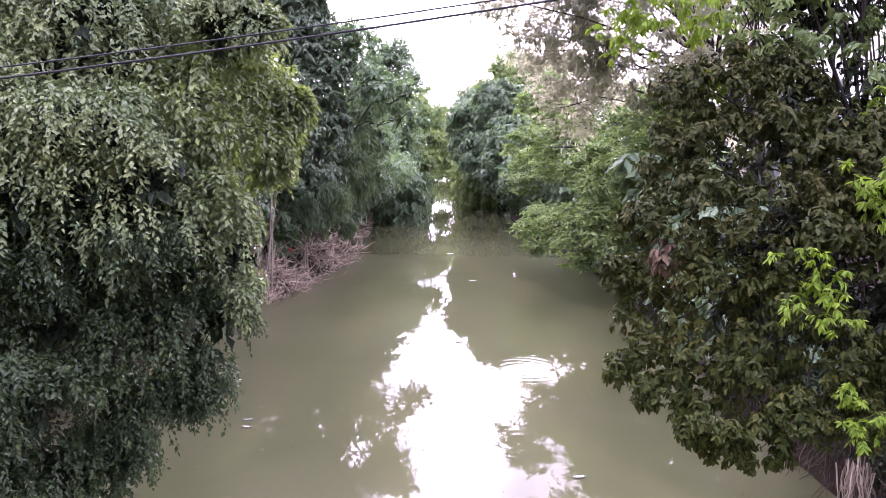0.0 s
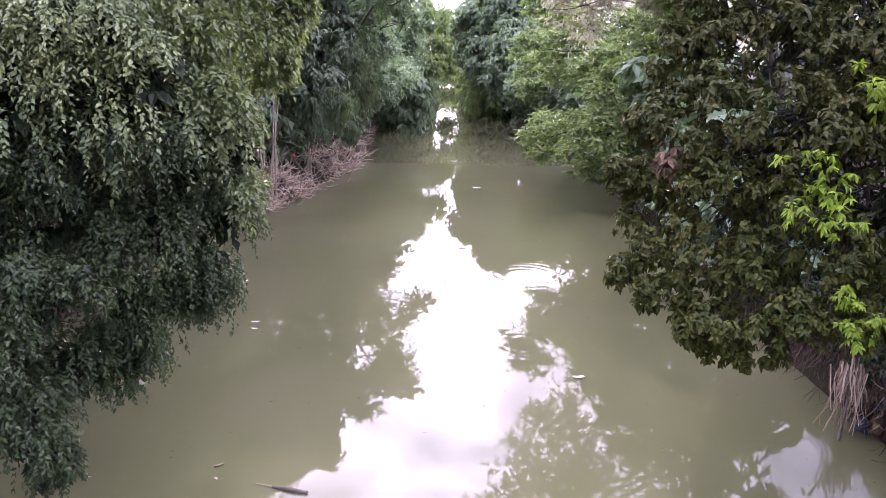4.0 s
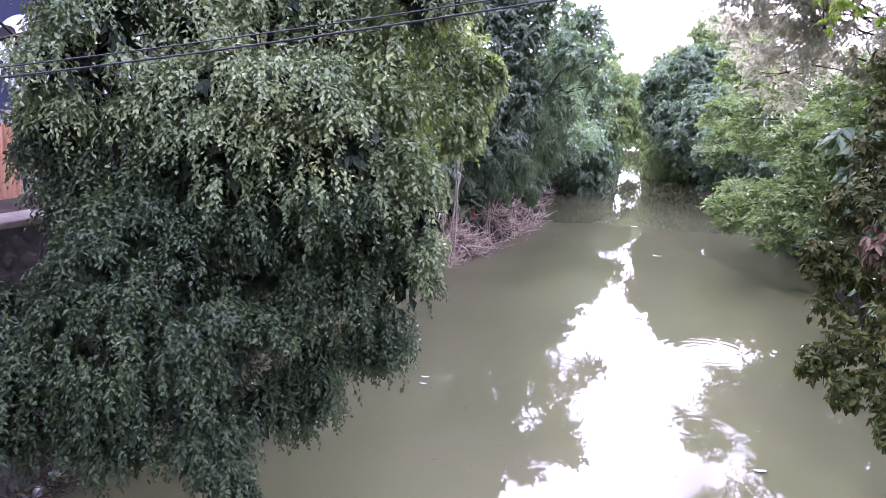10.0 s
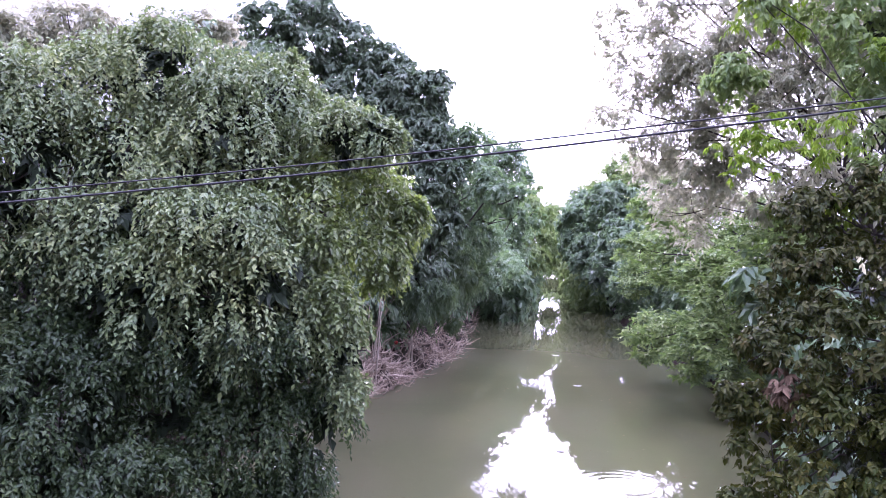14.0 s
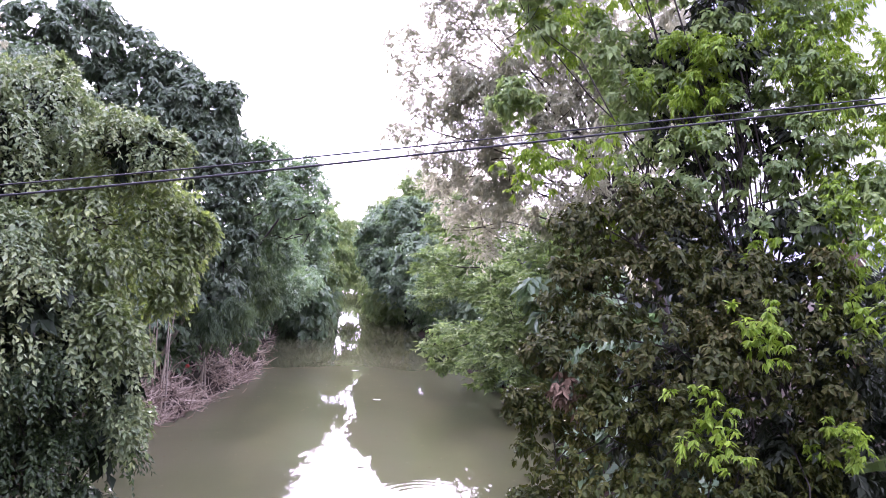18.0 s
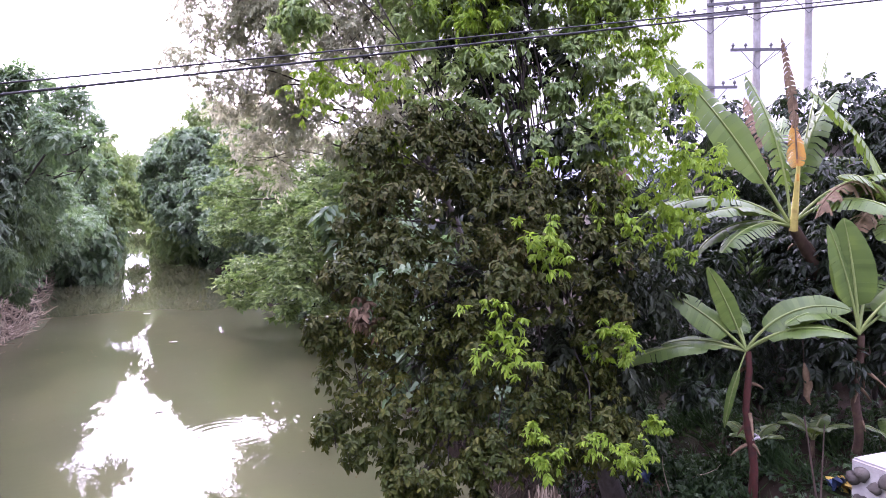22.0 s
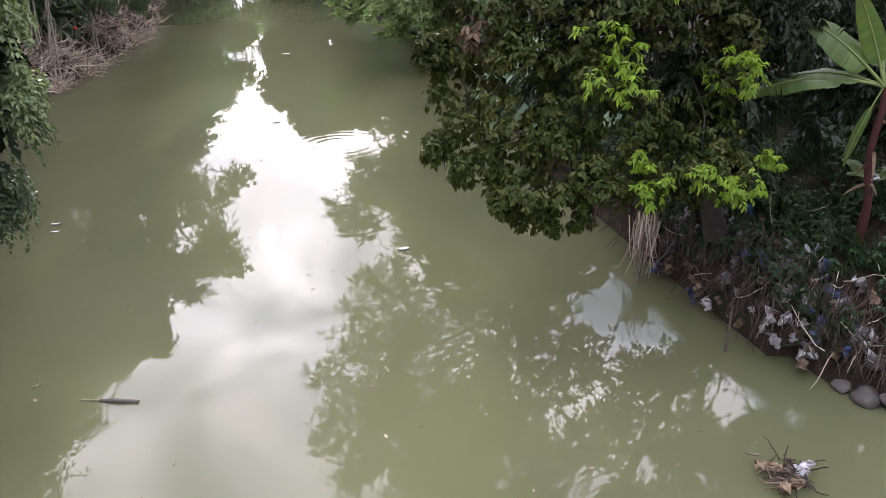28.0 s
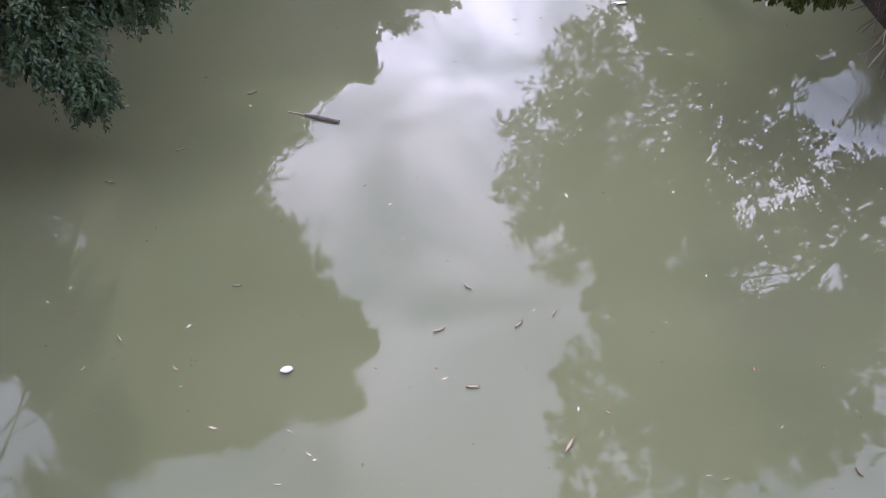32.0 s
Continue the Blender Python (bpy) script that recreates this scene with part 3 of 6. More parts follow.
RIGHT_Y, RIGHT_X = [-400, 5, 7.0, 8.3, 11.8, 16, 30, 45, 71, 110, 150, 200, 240, 900], [8.6, 8.4, 7.85, 7.1, 6.8, 7.0, 8.2, 7.9, 7.5, 9.0, 8.2, 7.0, 5.0, 60]


def bank_height(x, y):
    """Height of the ground: a canal bed between two banks."""
    x, y = np.asarray(x, float), np.asarray(y, float)
    xl, xr = np.interp(y, LEFT_Y, LEFT_X), np.interp(y, RIGHT_Y, RIGHT_X)
    bump = 0.12 * np.sin(x * 2.1 + y * 0.7) * np.cos(y * 1.7 - x * 0.9) + 0.06 * np.sin(x * 5.3 + 1) * np.sin(y * 4.7)
    right, left = x - xr, xl - x
    zr = 2.0 * (1 - np.exp(-np.maximum(right, 0) / 1.7)) + 0.25 * np.minimum(np.maximum(right - 2, 0) / 8, 1)
    walled = np.clip((14.5 - y) / 1.5, 0, 1)
    zl = (1 - walled) * 2.6 * (1 - np.exp(-np.maximum(left, 0) / 2.2)) + walled * np.where(left > 0.5, 4.15, 0.1 * np.maximum(left, 0))
    closed = np.clip((y - 250) / 20, 0, 1) * 3.2
    inside = np.minimum(right, left)
    bed = np.maximum(-1.2, inside * 0.6)
    z = np.where(right > 0, zr + bump * np.minimum(right, 1), np.where(left > 0, zl + bump * np.minimum(left, 1), bed))
    return np.maximum(z, np.where(closed > 0, closed - 1.2, -9))


def build_ground():
    xs = np.unique(np.concatenate([np.linspace(-900, -60, 8), np.linspace(-60, -18, 12), np.arange(-18, 20, 0.4), np.linspace(20, 60, 12), np.linspace(60, 900, 8)]))
    ys = np.unique(np.concatenate([np.linspace(-400, -20, 7), np.arange(-20, 56, 0.5), np.arange(56, 140, 2.0), np.linspace(140, 300, 20), np.linspace(300, 2500, 8)]))
    gx, gy = np.meshgrid(xs, ys, indexing="ij")
    v = np.stack([gx, gy, bank_height(gx, gy)], -1).reshape(-1, 3)
    i, j = np.meshgrid(np.arange(len(xs) - 1), np.arange(len(ys) - 1), indexing="ij")
    n = len(ys)
    q = np.stack([i * n + j, (i + 1) * n + j, (i + 1) * n + j + 1, i * n + j + 1], -1).reshape(-1, 4)
    ob = new("ground", mesh_from("ground", v, q, MUD, True))
    tagged(ob, "dark brown muddy canal banks with leaf litter", "ground", kind="structure")
    w = new("water", mesh_from("water", [(-30, -60, 0), (30, -60, 0), (30, 420, 0), (-30, 420, 0)], np.array([[0, 1, 2, 3]]), WATER))
    tagged(w, "still murky olive-green canal water mirroring the sky", "water", kind="structure")


build_ground()


def build_bridge():
    b = thing("bridge", (0, -3.6, 4.2), "plain grey concrete road bridge across the canal", "bridge", kind="structure")
    bm = bmesh.new()
    box(bm, (-16, -6.6, 3.7), (16, -0.75, 4.4))
    part("deck", bm, CONCRETE, b)
    bm = bmesh.new()
    box(bm, (-16, -0.95, 4.4), (16, -0.75, 5.3))
    part("parapet", bm, CONCRETE, b)
    for x in (-10.4, 9.2):
        bm = bmesh.new()
        box(bm, (x, -6.4, -1.0), (x + 1.2, -0.9, 3.7))
        part("abutment", bm, CONCRETE, b)


build_bridge()

# ---- trees, near ones first ----
FIG_LOW = [(-3.3, 10.2, 4.4, 0.67), (-3.0, 10.3, 3.7, 0.56), (-3.2, 10.1, 3.1, 0.48), (-3.6, 9.9, 3.6, 0.71), (-4.2, 9.7, 3.6, 0.75), (-4.0, 9.8, 2.6, 0.56), (-4.1, 9.7, 1.9, 0.37), (-4.7, 9.5, 3.7, 0.86), (-5.4, 8.9, 4.2, 0.80), (-5.9, 8.3, 4.0, 0.79), (-5.3, 8.4, 3.5, 0.85), (-4.7, 8.7, 2.8, 0.79), (-5.7, 8.0, 3.0, 0.78), (-5.2, 8.1, 2.4, 0.71), (-4.8, 8.3, 1.6, 0.57), (-4.6, 8.4, 1.1, 0.28), (-5.8, 7.8, 2.0, 0.49), (-4.7, 9.2, 2.0, 0.48), (-3.1, 10.1, 2.7, 0.26)]
FIG_PALE_BOUGHS = [(-3.4, 9.2, 5.5, 0.55), (-4.0, 9.0, 5.3, 0.55), (-4.7, 8.9, 5.4, 0.6), (-5.4, 8.9, 5.3, 0.55), (-2.6, 10.0, 4.7, 0.36), (-3.1, 9.8, 4.9, 0.45), (-3.4, 9.7, 5.2, 0.45), (-2.6, 10.0, 4.1, 0.28), (-3.8, 9.4, 4.8, 0.45), (-3.7, 10.3, 5.9, 0.60), (-3.3, 10.5, 5.6, 0.44), (-3.1, 10.7, 5.1, 0.45), (-4.5, 10.3, 5.3, 0.70), (-3.9, 10.2, 5.2, 0.48), (-5.1, 10.4, 5.8, 0.51)]
FIG_MID = [(-6.9, 8.7, 4.9, 0.42), (-3.7, 9.5, 4.7, 0.75), (-4.7, 9.4, 4.7, 0.84), (-5.6, 9.7, 5.3, 0.98), (-6.2, 9.3, 5.0, 0.90), (-7.0, 9.2, 5.3, 0.89), (-7.6, 9.4, 5.5, 0.42), (-7.0, 8.2, 3.2, 0.6), (-7.2, 7.7, 3.1, 0.64), (-7.0, 7.6, 2.5, 0.64), (-6.7, 8.2, 2.3, 0.57), (-7.3, 7.6, 1.9, 0.41), (-6.2, 8.1, 3.4, 0.61)]
FIG_TOP = [(-7.6, 8.3, 8.1, 0.65), (-8.2, 8.0, 8.4, 0.7), (-6.95, 8.55, 6.4, 0.5), (-6.95, 8.6, 5.7, 0.42), (-6.75, 8.9, 6.4, 0.68), (-6.5, 9.1, 6.8, 0.86), (-5.7, 9.8, 7.1, 0.87), (-4.8, 10.1, 7.0, 0.78), (-4.1, 10.3, 6.9, 0.73), (-5.3, 10.2, 8.3, 0.72), (-4.7, 10.4, 8.1, 0.64), (-6.2, 10.2, 8.0, 0.83), (-6.7, 9.3, 7.6, 0.76), (-6.95, 9.2, 7.5, 0.62), (-4.1, 10.7, 7.9, 0.72), (-4.0, 11.2, 8.3, 0.44), (-4.5, 10.1, 7.5, 0.77), (-3.7, 10.9, 7.3, 0.59), (-2.8, 10.3, 7.5, 0.47), (-2.4, 10.3, 7.5, 0.31), (-5.1, 9.0, 6.2, 0.60), (-4.3, 9.0, 6.1, 0.54), (-6.0, 9.0, 6.1, 0.63), (-3.7, 9.1, 6.1, 0.47)]
FIG_SIDE = [(-3.2, 10.1, 6.6, 0.58), (-2.7, 10.7, 7.0, 0.53), (-2.4, 11.0, 6.7, 0.41), (-2.8, 10.4, 6.5, 0.51), (-2.4, 10.8, 6.2, 0.44), (-2.2, 11.0, 5.9, 0.23), (-2.0, 11.1, 6.5, 0.21), (-2.8, 10.2, 5.9, 0.42), (-2.7, 9.7, 5.3, 0.29), (-2.3, 11.0, 5.6, 0.21)]
FIG_NEAR = [(-8.3, 6.7, 6.0, 0.7), (-9.6, 6.0, 6.8, 1.4), (-9.4, 7.0, 7.9, 1.0), (-10.6, 7.5, 8.4, 1.4), (-9.8, 4.9, 5.9, 1.2), (-10.2, 3.8, 7.2, 1.4)]
FIG_OUTER = FIG_LOW + FIG_MID + FIG_PALE_BOUGHS + FIG_TOP
# Inner boughs block sky gaps and carry the painted inner shade.
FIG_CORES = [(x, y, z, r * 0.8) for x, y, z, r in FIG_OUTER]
# Shade below and glare above are split between the two fig leaf tones.
tree("weeping_fig_tree", "large weeping fig with drooping glossy leaves over the water", "tree", (-9.6, 12.6, 4.1), (-7.4, 11.6, 6.8),
     [("lower_crown", "glossy drooping dark green foliage", FIG_LOW + FIG_MID, FIG_SHADE, dict(habit="weeping", leaf=0.078, strands_each=30)),
      ("upper_crown", "paler yellowish-green drooping upper foliage", FIG_PALE_BOUGHS + FIG_TOP, FIG_LIT, dict(habit="weeping", leaf=0.08, density=2.5, tuft=0.37, strands_each=34)),
      ("inner_crown", "", FIG_CORES, FIG_CORE_SHADE, dict(leaf=0.2, slim=0.6, cover=0.35, full=False, tuft=(7, 0.4), spread=0.5)),
      ("near_crown", "dark glossy foliage above the wall", FIG_NEAR, FIG_SHADE, dict(leaf=0.13, slim=0.56, cover=0.4, full=False)),
      ("side_crown", "paler yellow-green hanging foliage", FIG_SIDE, FIG_PALE, dict(habit="weeping", leaf=0.095, reach=1.2, strands_each=17))], 0.2, 11, arm=0.16)
FIG_BACK = [(-5.5, 15, 7.3, 1.2), (-6.5, 17, 8, 1.5), (-7.5, 19, 8.5, 1.6), (-6.2, 20, 7, 1.5), (-8, 16, 6, 1.5), (-6.7, 22.5, 8, 1.6), (-8.5, 22, 9.5, 1.7), (-7.5, 26, 9, 1.8), (-6.9, 25, 6.5, 1.6), (-5.6, 17.5, 5.5, 1.0),
            (-6.0, 21, 4.8, 1.1), (-6.8, 24.5, 4.2, 1.2), (-9.5, 19, 10, 1.5), (-9.5, 25, 11.5, 1.6), (-7.2, 15, 4, 1.2), (-7.2, 18, 3.0, 1.2), (-8.2, 21.5, 2.6, 1.2), (-8.6, 25, 2.4, 1.2), (-8.6, 29, 5.0, 1.6), (-8.8, 29, 9.5, 1.8)]
BANK_FILL = [(-8.6, 13.9, 5.2, 1.0), (-7.6, 12.6, 3.8, 0.8), (-7.6, 29, 4.7, 1.2), (-7.4, 34.8, 4.7, 1.3), (-5.7, 33.8, 6.6, 1.2), (-12.5, 27, 8, 2.0), (-11.5, 27.5, 9.8, 2.0), (-9.6, 20, 4.5, 1.4), (-8.0, 30, 7.5, 1.4), (-7.9, 34.6, 3.4, 1.4), (-7.6, 34.4, 5.8, 1.5), (-8.2, 33.5, 4.2, 1.5), (-6.8, 33, 7.5, 1.4), (-9.0, 30.5, 3.5, 1.5), (-9.0, 27.5, 4.5, 1.6), (-9.2, 27.5, 7.0, 1.6), (-8.9, 14.6, 3.2, 1.2), (-9.6, 16.5, 5.0, 1.5), (-10.5, 18.5, 6.5, 1.6), (-9.4, 15, 1.8, 1.0), (-8.6, 13.6, 1.6, 0.9), (-11, 20, 8.2, 1.6), (-10.5, 17, 3, 1.4)]
tree("bank_tree", "dark broad tree filling the bank behind the fig", "tree", (-10.4, 20.5, 2.5), (-8.6, 20.0, 6.0),
     [("low_crown", "", BANK_FILL, DARK, dict(leaf=0.28, slim=0.6, cover=0.8, tuft=(15, 0.45), full=False)),
      ("crown", "", FIG_BACK, DARK, dict(leaf=0.19, slim=0.55, cover=0.5, full=False))], 0.26, 23)
NEAR_LOW = [(2.6, 10.0, 3.0, 0.28), (3.0, 9.6, 2.8, 0.34), (3.4, 9.0, 2.6, 0.37), (3.9, 8.7, 2.5, 0.31), (4.3, 8.7, 2.8, 0.40), (5.0, 8.7, 2.8, 0.39), (5.7, 8.6, 2.8, 0.40), (6.2, 8.6, 2.8, 0.32), (3.9, 9.2, 3.0, 0.49), (3.5, 9.7, 3.3, 0.50), (3.0, 10.2, 3.6, 0.47), (2.9, 10.6, 4.1, 0.40), (3.6, 9.9, 4.0, 0.62), (4.2, 9.4, 3.8, 0.61), (5.0, 9.2, 3.4, 0.58), (5.8, 9.1, 3.3, 0.52)]
NEAR_MID = [(3.5, 11.1, 6.6, 0.52), (4.3, 11.2, 6.7, 0.66), (4.9, 11.0, 6.6, 0.65), (3.2, 10.8, 5.9, 0.42), (3.9, 10.5, 5.8, 0.69), (4.6, 10.2, 5.8, 0.69), (2.9, 10.4, 5.0, 0.36), (3.5, 10.2, 5.0, 0.67), (4.2, 10.0, 5.0, 0.67), (4.8, 9.6, 4.8, 0.67), (5.6, 9.5, 5.0, 0.68), (6.3, 9.4, 5.0, 0.62), (5.5, 10.2, 5.8, 0.72), (6.3, 10.0, 5.9, 0.64), (6.3, 9.3, 4.2, 0.49), (2.5, 10.4, 4.3, 0.22)]
NEAR_TOP = [(4.8, 11.7, 7.7, 0.69), (5.6, 11.3, 7.7, 0.78), (6.3, 11.0, 7.3, 0.74), (7.0, 10.5, 6.9, 0.69), (6.2, 11.5, 8.6, 0.72), (5.3, 11.9, 8.6, 0.72), (5.3, 12.2, 9.4, 0.75), (7.0, 11.0, 8.2, 0.67), (6.0, 12.1, 10.8, 0.93), (5.1, 12.6, 11.3, 0.84), (4.0, 12.6, 11.8, 0.73), (7.3, 12.0, 11.2, 0.92), (5.5, 12.4, 12.3, 0.87), (6.7, 11.8, 12.3, 0.86), (7.4, 10.3, 7.2, 0.55), (2.75, 12.2, 8.9, 0.42), (2.9, 12.2, 10.2, 0.6), (3.1, 12.2, 11.6, 0.7), (3.6, 12.1, 13.2, 0.8), (4.8, 12.0, 13.9, 0.9), (6.2, 11.8, 13.9, 0.9), (4.2, 12.3, 9.8, 0.7), (5.9, 11.6, 9.7, 0.7), (6.7, 11.3, 9.4, 0.7), (7.2, 11.5, 10.3, 0.6), (4.6, 12.0, 8.9, 0.6), (7.4, 11.0, 9.0, 0.5)]
YOUNG_SHOOTS = [(2.8, 12.1, 7.8, 0.22), (3.3, 12.0, 8.0, 0.27), (4.1, 11.7, 8.0, 0.29), (5.2, 11.5, 9.3, 0.38), (5.6, 11.3, 9.0, 0.24), (6.8, 11.5, 9.5, 0.50), (7.8, 11.2, 9.7, 0.61), (8.5, 11.2, 9.5, 0.52), (7.6, 10.6, 8.4, 0.48), (7.8, 10.0, 7.8, 0.37), (7.4, 9.5, 6.6, 0.35), (7.9, 9.3, 6.8, 0.32), (7.3, 9.6, 6.2, 0.31), (7.6, 9.3, 5.5, 0.21), (5.1, 9.0, 5.6, 0.19), (5.3, 8.9, 5.3, 0.17), (4.4, 8.9, 4.5, 0.23), (4.4, 8.6, 4.0, 0.24), (6.1, 8.9, 4.1, 0.18), (6.0, 10.4, 6.6, 0.14), (6.9, 9.5, 6.3, 0.3), (7.3, 9.2, 5.8, 0.28), (7.7, 9.1, 6.3, 0.34), (6.6, 9.3, 5.6, 0.2)]
YOUNG_TOP = [(8.3, 11.0, 8.8, 0.4), (8.6, 11.4, 10.4, 0.5), (7.4, 11.3, 10.9, 0.42), (6.6, 11.6, 10.9, 0.36), (4.6, 12.0, 10.6, 0.32), (3.9, 12.2, 10.9, 0.3), (3.1, 12.6, 10.0, 0.39), (3.4, 12.5, 10.2, 0.40), (5.2, 11.4, 9.4, 0.43), (5.4, 11.1, 8.9, 0.37), (5.8, 11.4, 9.6, 0.29), (3.7, 11.6, 7.9, 0.23), (3.0, 11.8, 7.7, 0.23), (7.6, 11.2, 9.2, 0.51), (7.1, 11.8, 10.1, 0.52), (8.1, 11.4, 10.1, 0.42), (6.5, 12.1, 10.3, 0.42), (4.0, 11.1, 6.9, 0.12), (8.0, 10.4, 8.1, 0.39), (7.5, 10.1, 7.4, 0.37)]
YOUNG_LOW = [(4.8, 8.3, 2.9, 0.15), (5.6, 8.1, 2.9, 0.22), (6.0, 8.0, 2.9, 0.15), (6.5, 8.3, 3.1, 0.11), (4.7, 8.4, 3.2, 0.10), (6.2, 8.5, 4.3, 0.15), (7.0, 9.9, 7.0, 0.26)]
NEAR_CORE = [(7.6, 13.6, 5.3, 0.8), (5.7, 12.9, 3.3, 0.8), (7.2, 12.0, 2.4, 0.7), (8.2, 12.2, 3.0, 0.8), (6.5, 9.6, 3.8, 0.7), (5.6, 9.9, 4.2, 0.8), (7.2, 9.8, 4.6, 0.8), (6.4, 10.4, 5.2, 0.9), (5.0, 10.6, 4.6, 0.8), (4.2, 10.5, 4.2, 0.7), (6.6, 10.8, 6.6, 0.9), (5.4, 11.4, 6.4, 0.9), (7.4, 10.4, 5.8, 0.7), (6.8, 9.5, 2.7, 0.55), (7.6, 10.8, 3.4, 0.8), (7.0, 11.5, 3.1, 0.9), (6.9, 13.6, 3.0, 0.9), (6.1, 11.6, 3.6, 0.7), (5.5, 12.0, 8.2, 0.8), (6.3, 11.8, 9.2, 0.8), (5.2, 12.3, 9.6, 0.7), (6.8, 11.6, 8.3, 0.7), (5.9, 12.0, 10.6, 0.7)]
tree("broadleaf_tree", "dense brownish-green tree leaning over the water with lime shoots", "tree", (7.5, 10.6, 1.0), (6.0, 10.9, 6.2),
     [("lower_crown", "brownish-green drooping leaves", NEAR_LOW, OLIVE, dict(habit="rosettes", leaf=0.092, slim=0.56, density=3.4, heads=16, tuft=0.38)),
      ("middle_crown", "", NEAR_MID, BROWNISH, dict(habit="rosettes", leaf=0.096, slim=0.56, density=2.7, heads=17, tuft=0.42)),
      ("upper_crown", "", NEAR_TOP, UPGREEN_LIT, dict(habit="rosettes", leaf=0.12, slim=0.5, density=1.4)),
      ("young_foliage", "bright lime-green young leaves", YOUNG_SHOOTS, YOUNG, dict(leaf=0.10, slim=0.36, cover=0.55, tuft=(12, 0.36), spread=1.9, droop=0.5, hang=0.8, per=8)),
      ("top_young_foliage", "bright lime-green young leaves", YOUNG_TOP, YOUNG, dict(leaf=0.11, slim=0.36, cover=0.5, tuft=(12, 0.38), spread=1.7, droop=0.5, hang=0.8, per=8)),
      ("low_young_foliage", "bright lime-green young leaves", YOUNG_LOW, YOUNG, dict(leaf=0.075, slim=0.42, cover=0.34, tuft=(11, 0.45), spread=1.45, droop=0.4, hang=0.7, per=8)),
      ("dead_foliage", "clump of pinkish-brown dead leaves", [(2.98, 10.15, 4.62, 0.24), (3.1, 10.1, 4.42, 0.2)], DRYLEAF, dict(leaf=0.12, slim=0.4, cover=0.5, tuft=(6, 0.5), spread=0.6, droop=0.4, hang=0.8)),
      ("inner_crown", "", NEAR_CORE, BROAD_CORE_SHADE, dict(leaf=0.16, slim=0.5, cover=0.5, full=False)),
      ("upper_inner_crown", "", [(x, y, z, r * 0.8) for x, y, z, r in NEAR_TOP], UPGREEN_LIT, dict(leaf=0.17, slim=0.5, cover=0.12, full=False, tuft=(8, 0.4)))], 0.14, 12, arm=0.15)
TALL_TREE = [(2.2, 25.9, 11.1, 0.96), (1.8, 25.9, 13.4, 0.82), (3.1, 25.8, 12.6, 1.27), (4.2, 25.6, 11.2, 1.25), (3.1, 26.8, 9.9, 0.99), (4.5, 25.5, 13.8, 1.48), (3.2, 25.7, 14.6, 0.99), (5.9, 25.3, 12.7, 1.56), (5.9, 25.3, 10.4, 1.53), (4.8, 26.5, 9.2, 1.28), (4.2, 28.6, 8.6, 1.16), (5.1, 27.5, 7.7, 1.32), (4.1, 25.6, 16.3, 1.62), (6.0, 25.2, 16.0, 1.62), (7.4, 23.8, 13.6, 1.52), (7.3, 23.9, 15.8, 1.56), (2.7, 26.8, 16.0, 1.05)]
TALL_BACK = [(4.3, 24.6, 11.5, 1.21), (5.7, 24.4, 12.6, 1.22), (6.5, 23.1, 10.8, 1.16), (7.5, 22.8, 11.7, 1.16), (5.6, 25.4, 8.9, 1.05), (7.2, 22.9, 8.9, 0.97), (8.2, 22.6, 12.9, 1.36), (7.8, 21.6, 10.2, 1.10), (4.5, 25.6, 9.7, 0.95), (6.9, 25.1, 8.0, 0.95), (3.6, 26.8, 9.4, 0.69), (9.1, 22.2, 13.8, 1.47), (9.0, 20.1, 10.9, 1.15), (6.6, 24.1, 14.4, 1.34)]
TALL_FILL = [(8.5, 24.5, 9.5, 1.6), (9.5, 24.3, 7.5, 1.6), (8.8, 24, 12, 1.6), (10.5, 25, 10, 1.8), (7.6, 25, 12.5, 1.5), (9.5, 24.5, 14, 1.6)]
tree("tall_spreading_tree", "tall thin-leaved tree reaching far over the canal", "tree", (11.0, 24.0, 2.2), (7.5, 24.6, 10.5),
     [("crown", "", TALL_TREE, TALL, dict(leaf=0.17, slim=0.45, cover=0.36, droop=0.25, hang=0.35, full=False, tuft=(20, 0.34), spread=0.95)),
      ("inner_crown", "", TALL_FILL, TALL, dict(leaf=0.24, slim=0.5, cover=0.28, full=False)),
      ("back_crown", "", TALL_BACK, TALL, dict(leaf=0.17, slim=0.45, cover=0.42, full=False, tuft=(20, 0.34), spread=0.9))], 0.2, 13)
FEATHER_TREE = [(6.6, 49.5, 5.1, 1.6), (6.1, 34.5, 5.9, 1.40), (7.6, 32.1, 5.9, 1.44), (4.7, 34.7, 2.4, 0.9), (6.6, 39.0, 2.7, 1.4), (4.1, 33.0, 6.4, 0.8), (4.7, 35.0, 8.0, 1.0), (5.6, 31.5, 2.1, 0.84), (6.7, 30.3, 3.1, 1.24), (8.0, 30.0, 4.8, 1.35), (6.7, 32.3, 4.7, 1.56), (6.4, 39.5, 7.3, 1.45), (7.9, 37.2, 8.1, 1.66), (9.0, 32.8, 7.4, 1.48), (6.1, 30.4, 1.8, 0.55), (7.3, 29.1, 2.2, 0.88)]
FEATHER_FRONT = [(5.7, 25.5, 5.0, 0.7), (6.7, 25.2, 6.0, 1.1), (7.7, 24.9, 7.0, 1.2), (5.7, 25.5, 3.7, 0.8), (7.0, 25.3, 4.6, 1.0)]
tree("feathery_tree", "mid-green tree with layered feathery sprays touching the water", "tree", (11.5, 34.0, 2.2), (8.8, 34.0, 5.0),
     [("crown", "", FEATHER_TREE + FEATHER_FRONT, FEATHER, dict(leaf=0.24, slim=0.4, cover=0.75, droop=0.12, hang=0.15, flat=0.3, tuft=(16, 0.38), spread=0.95, full=False))], 0.26, 14)
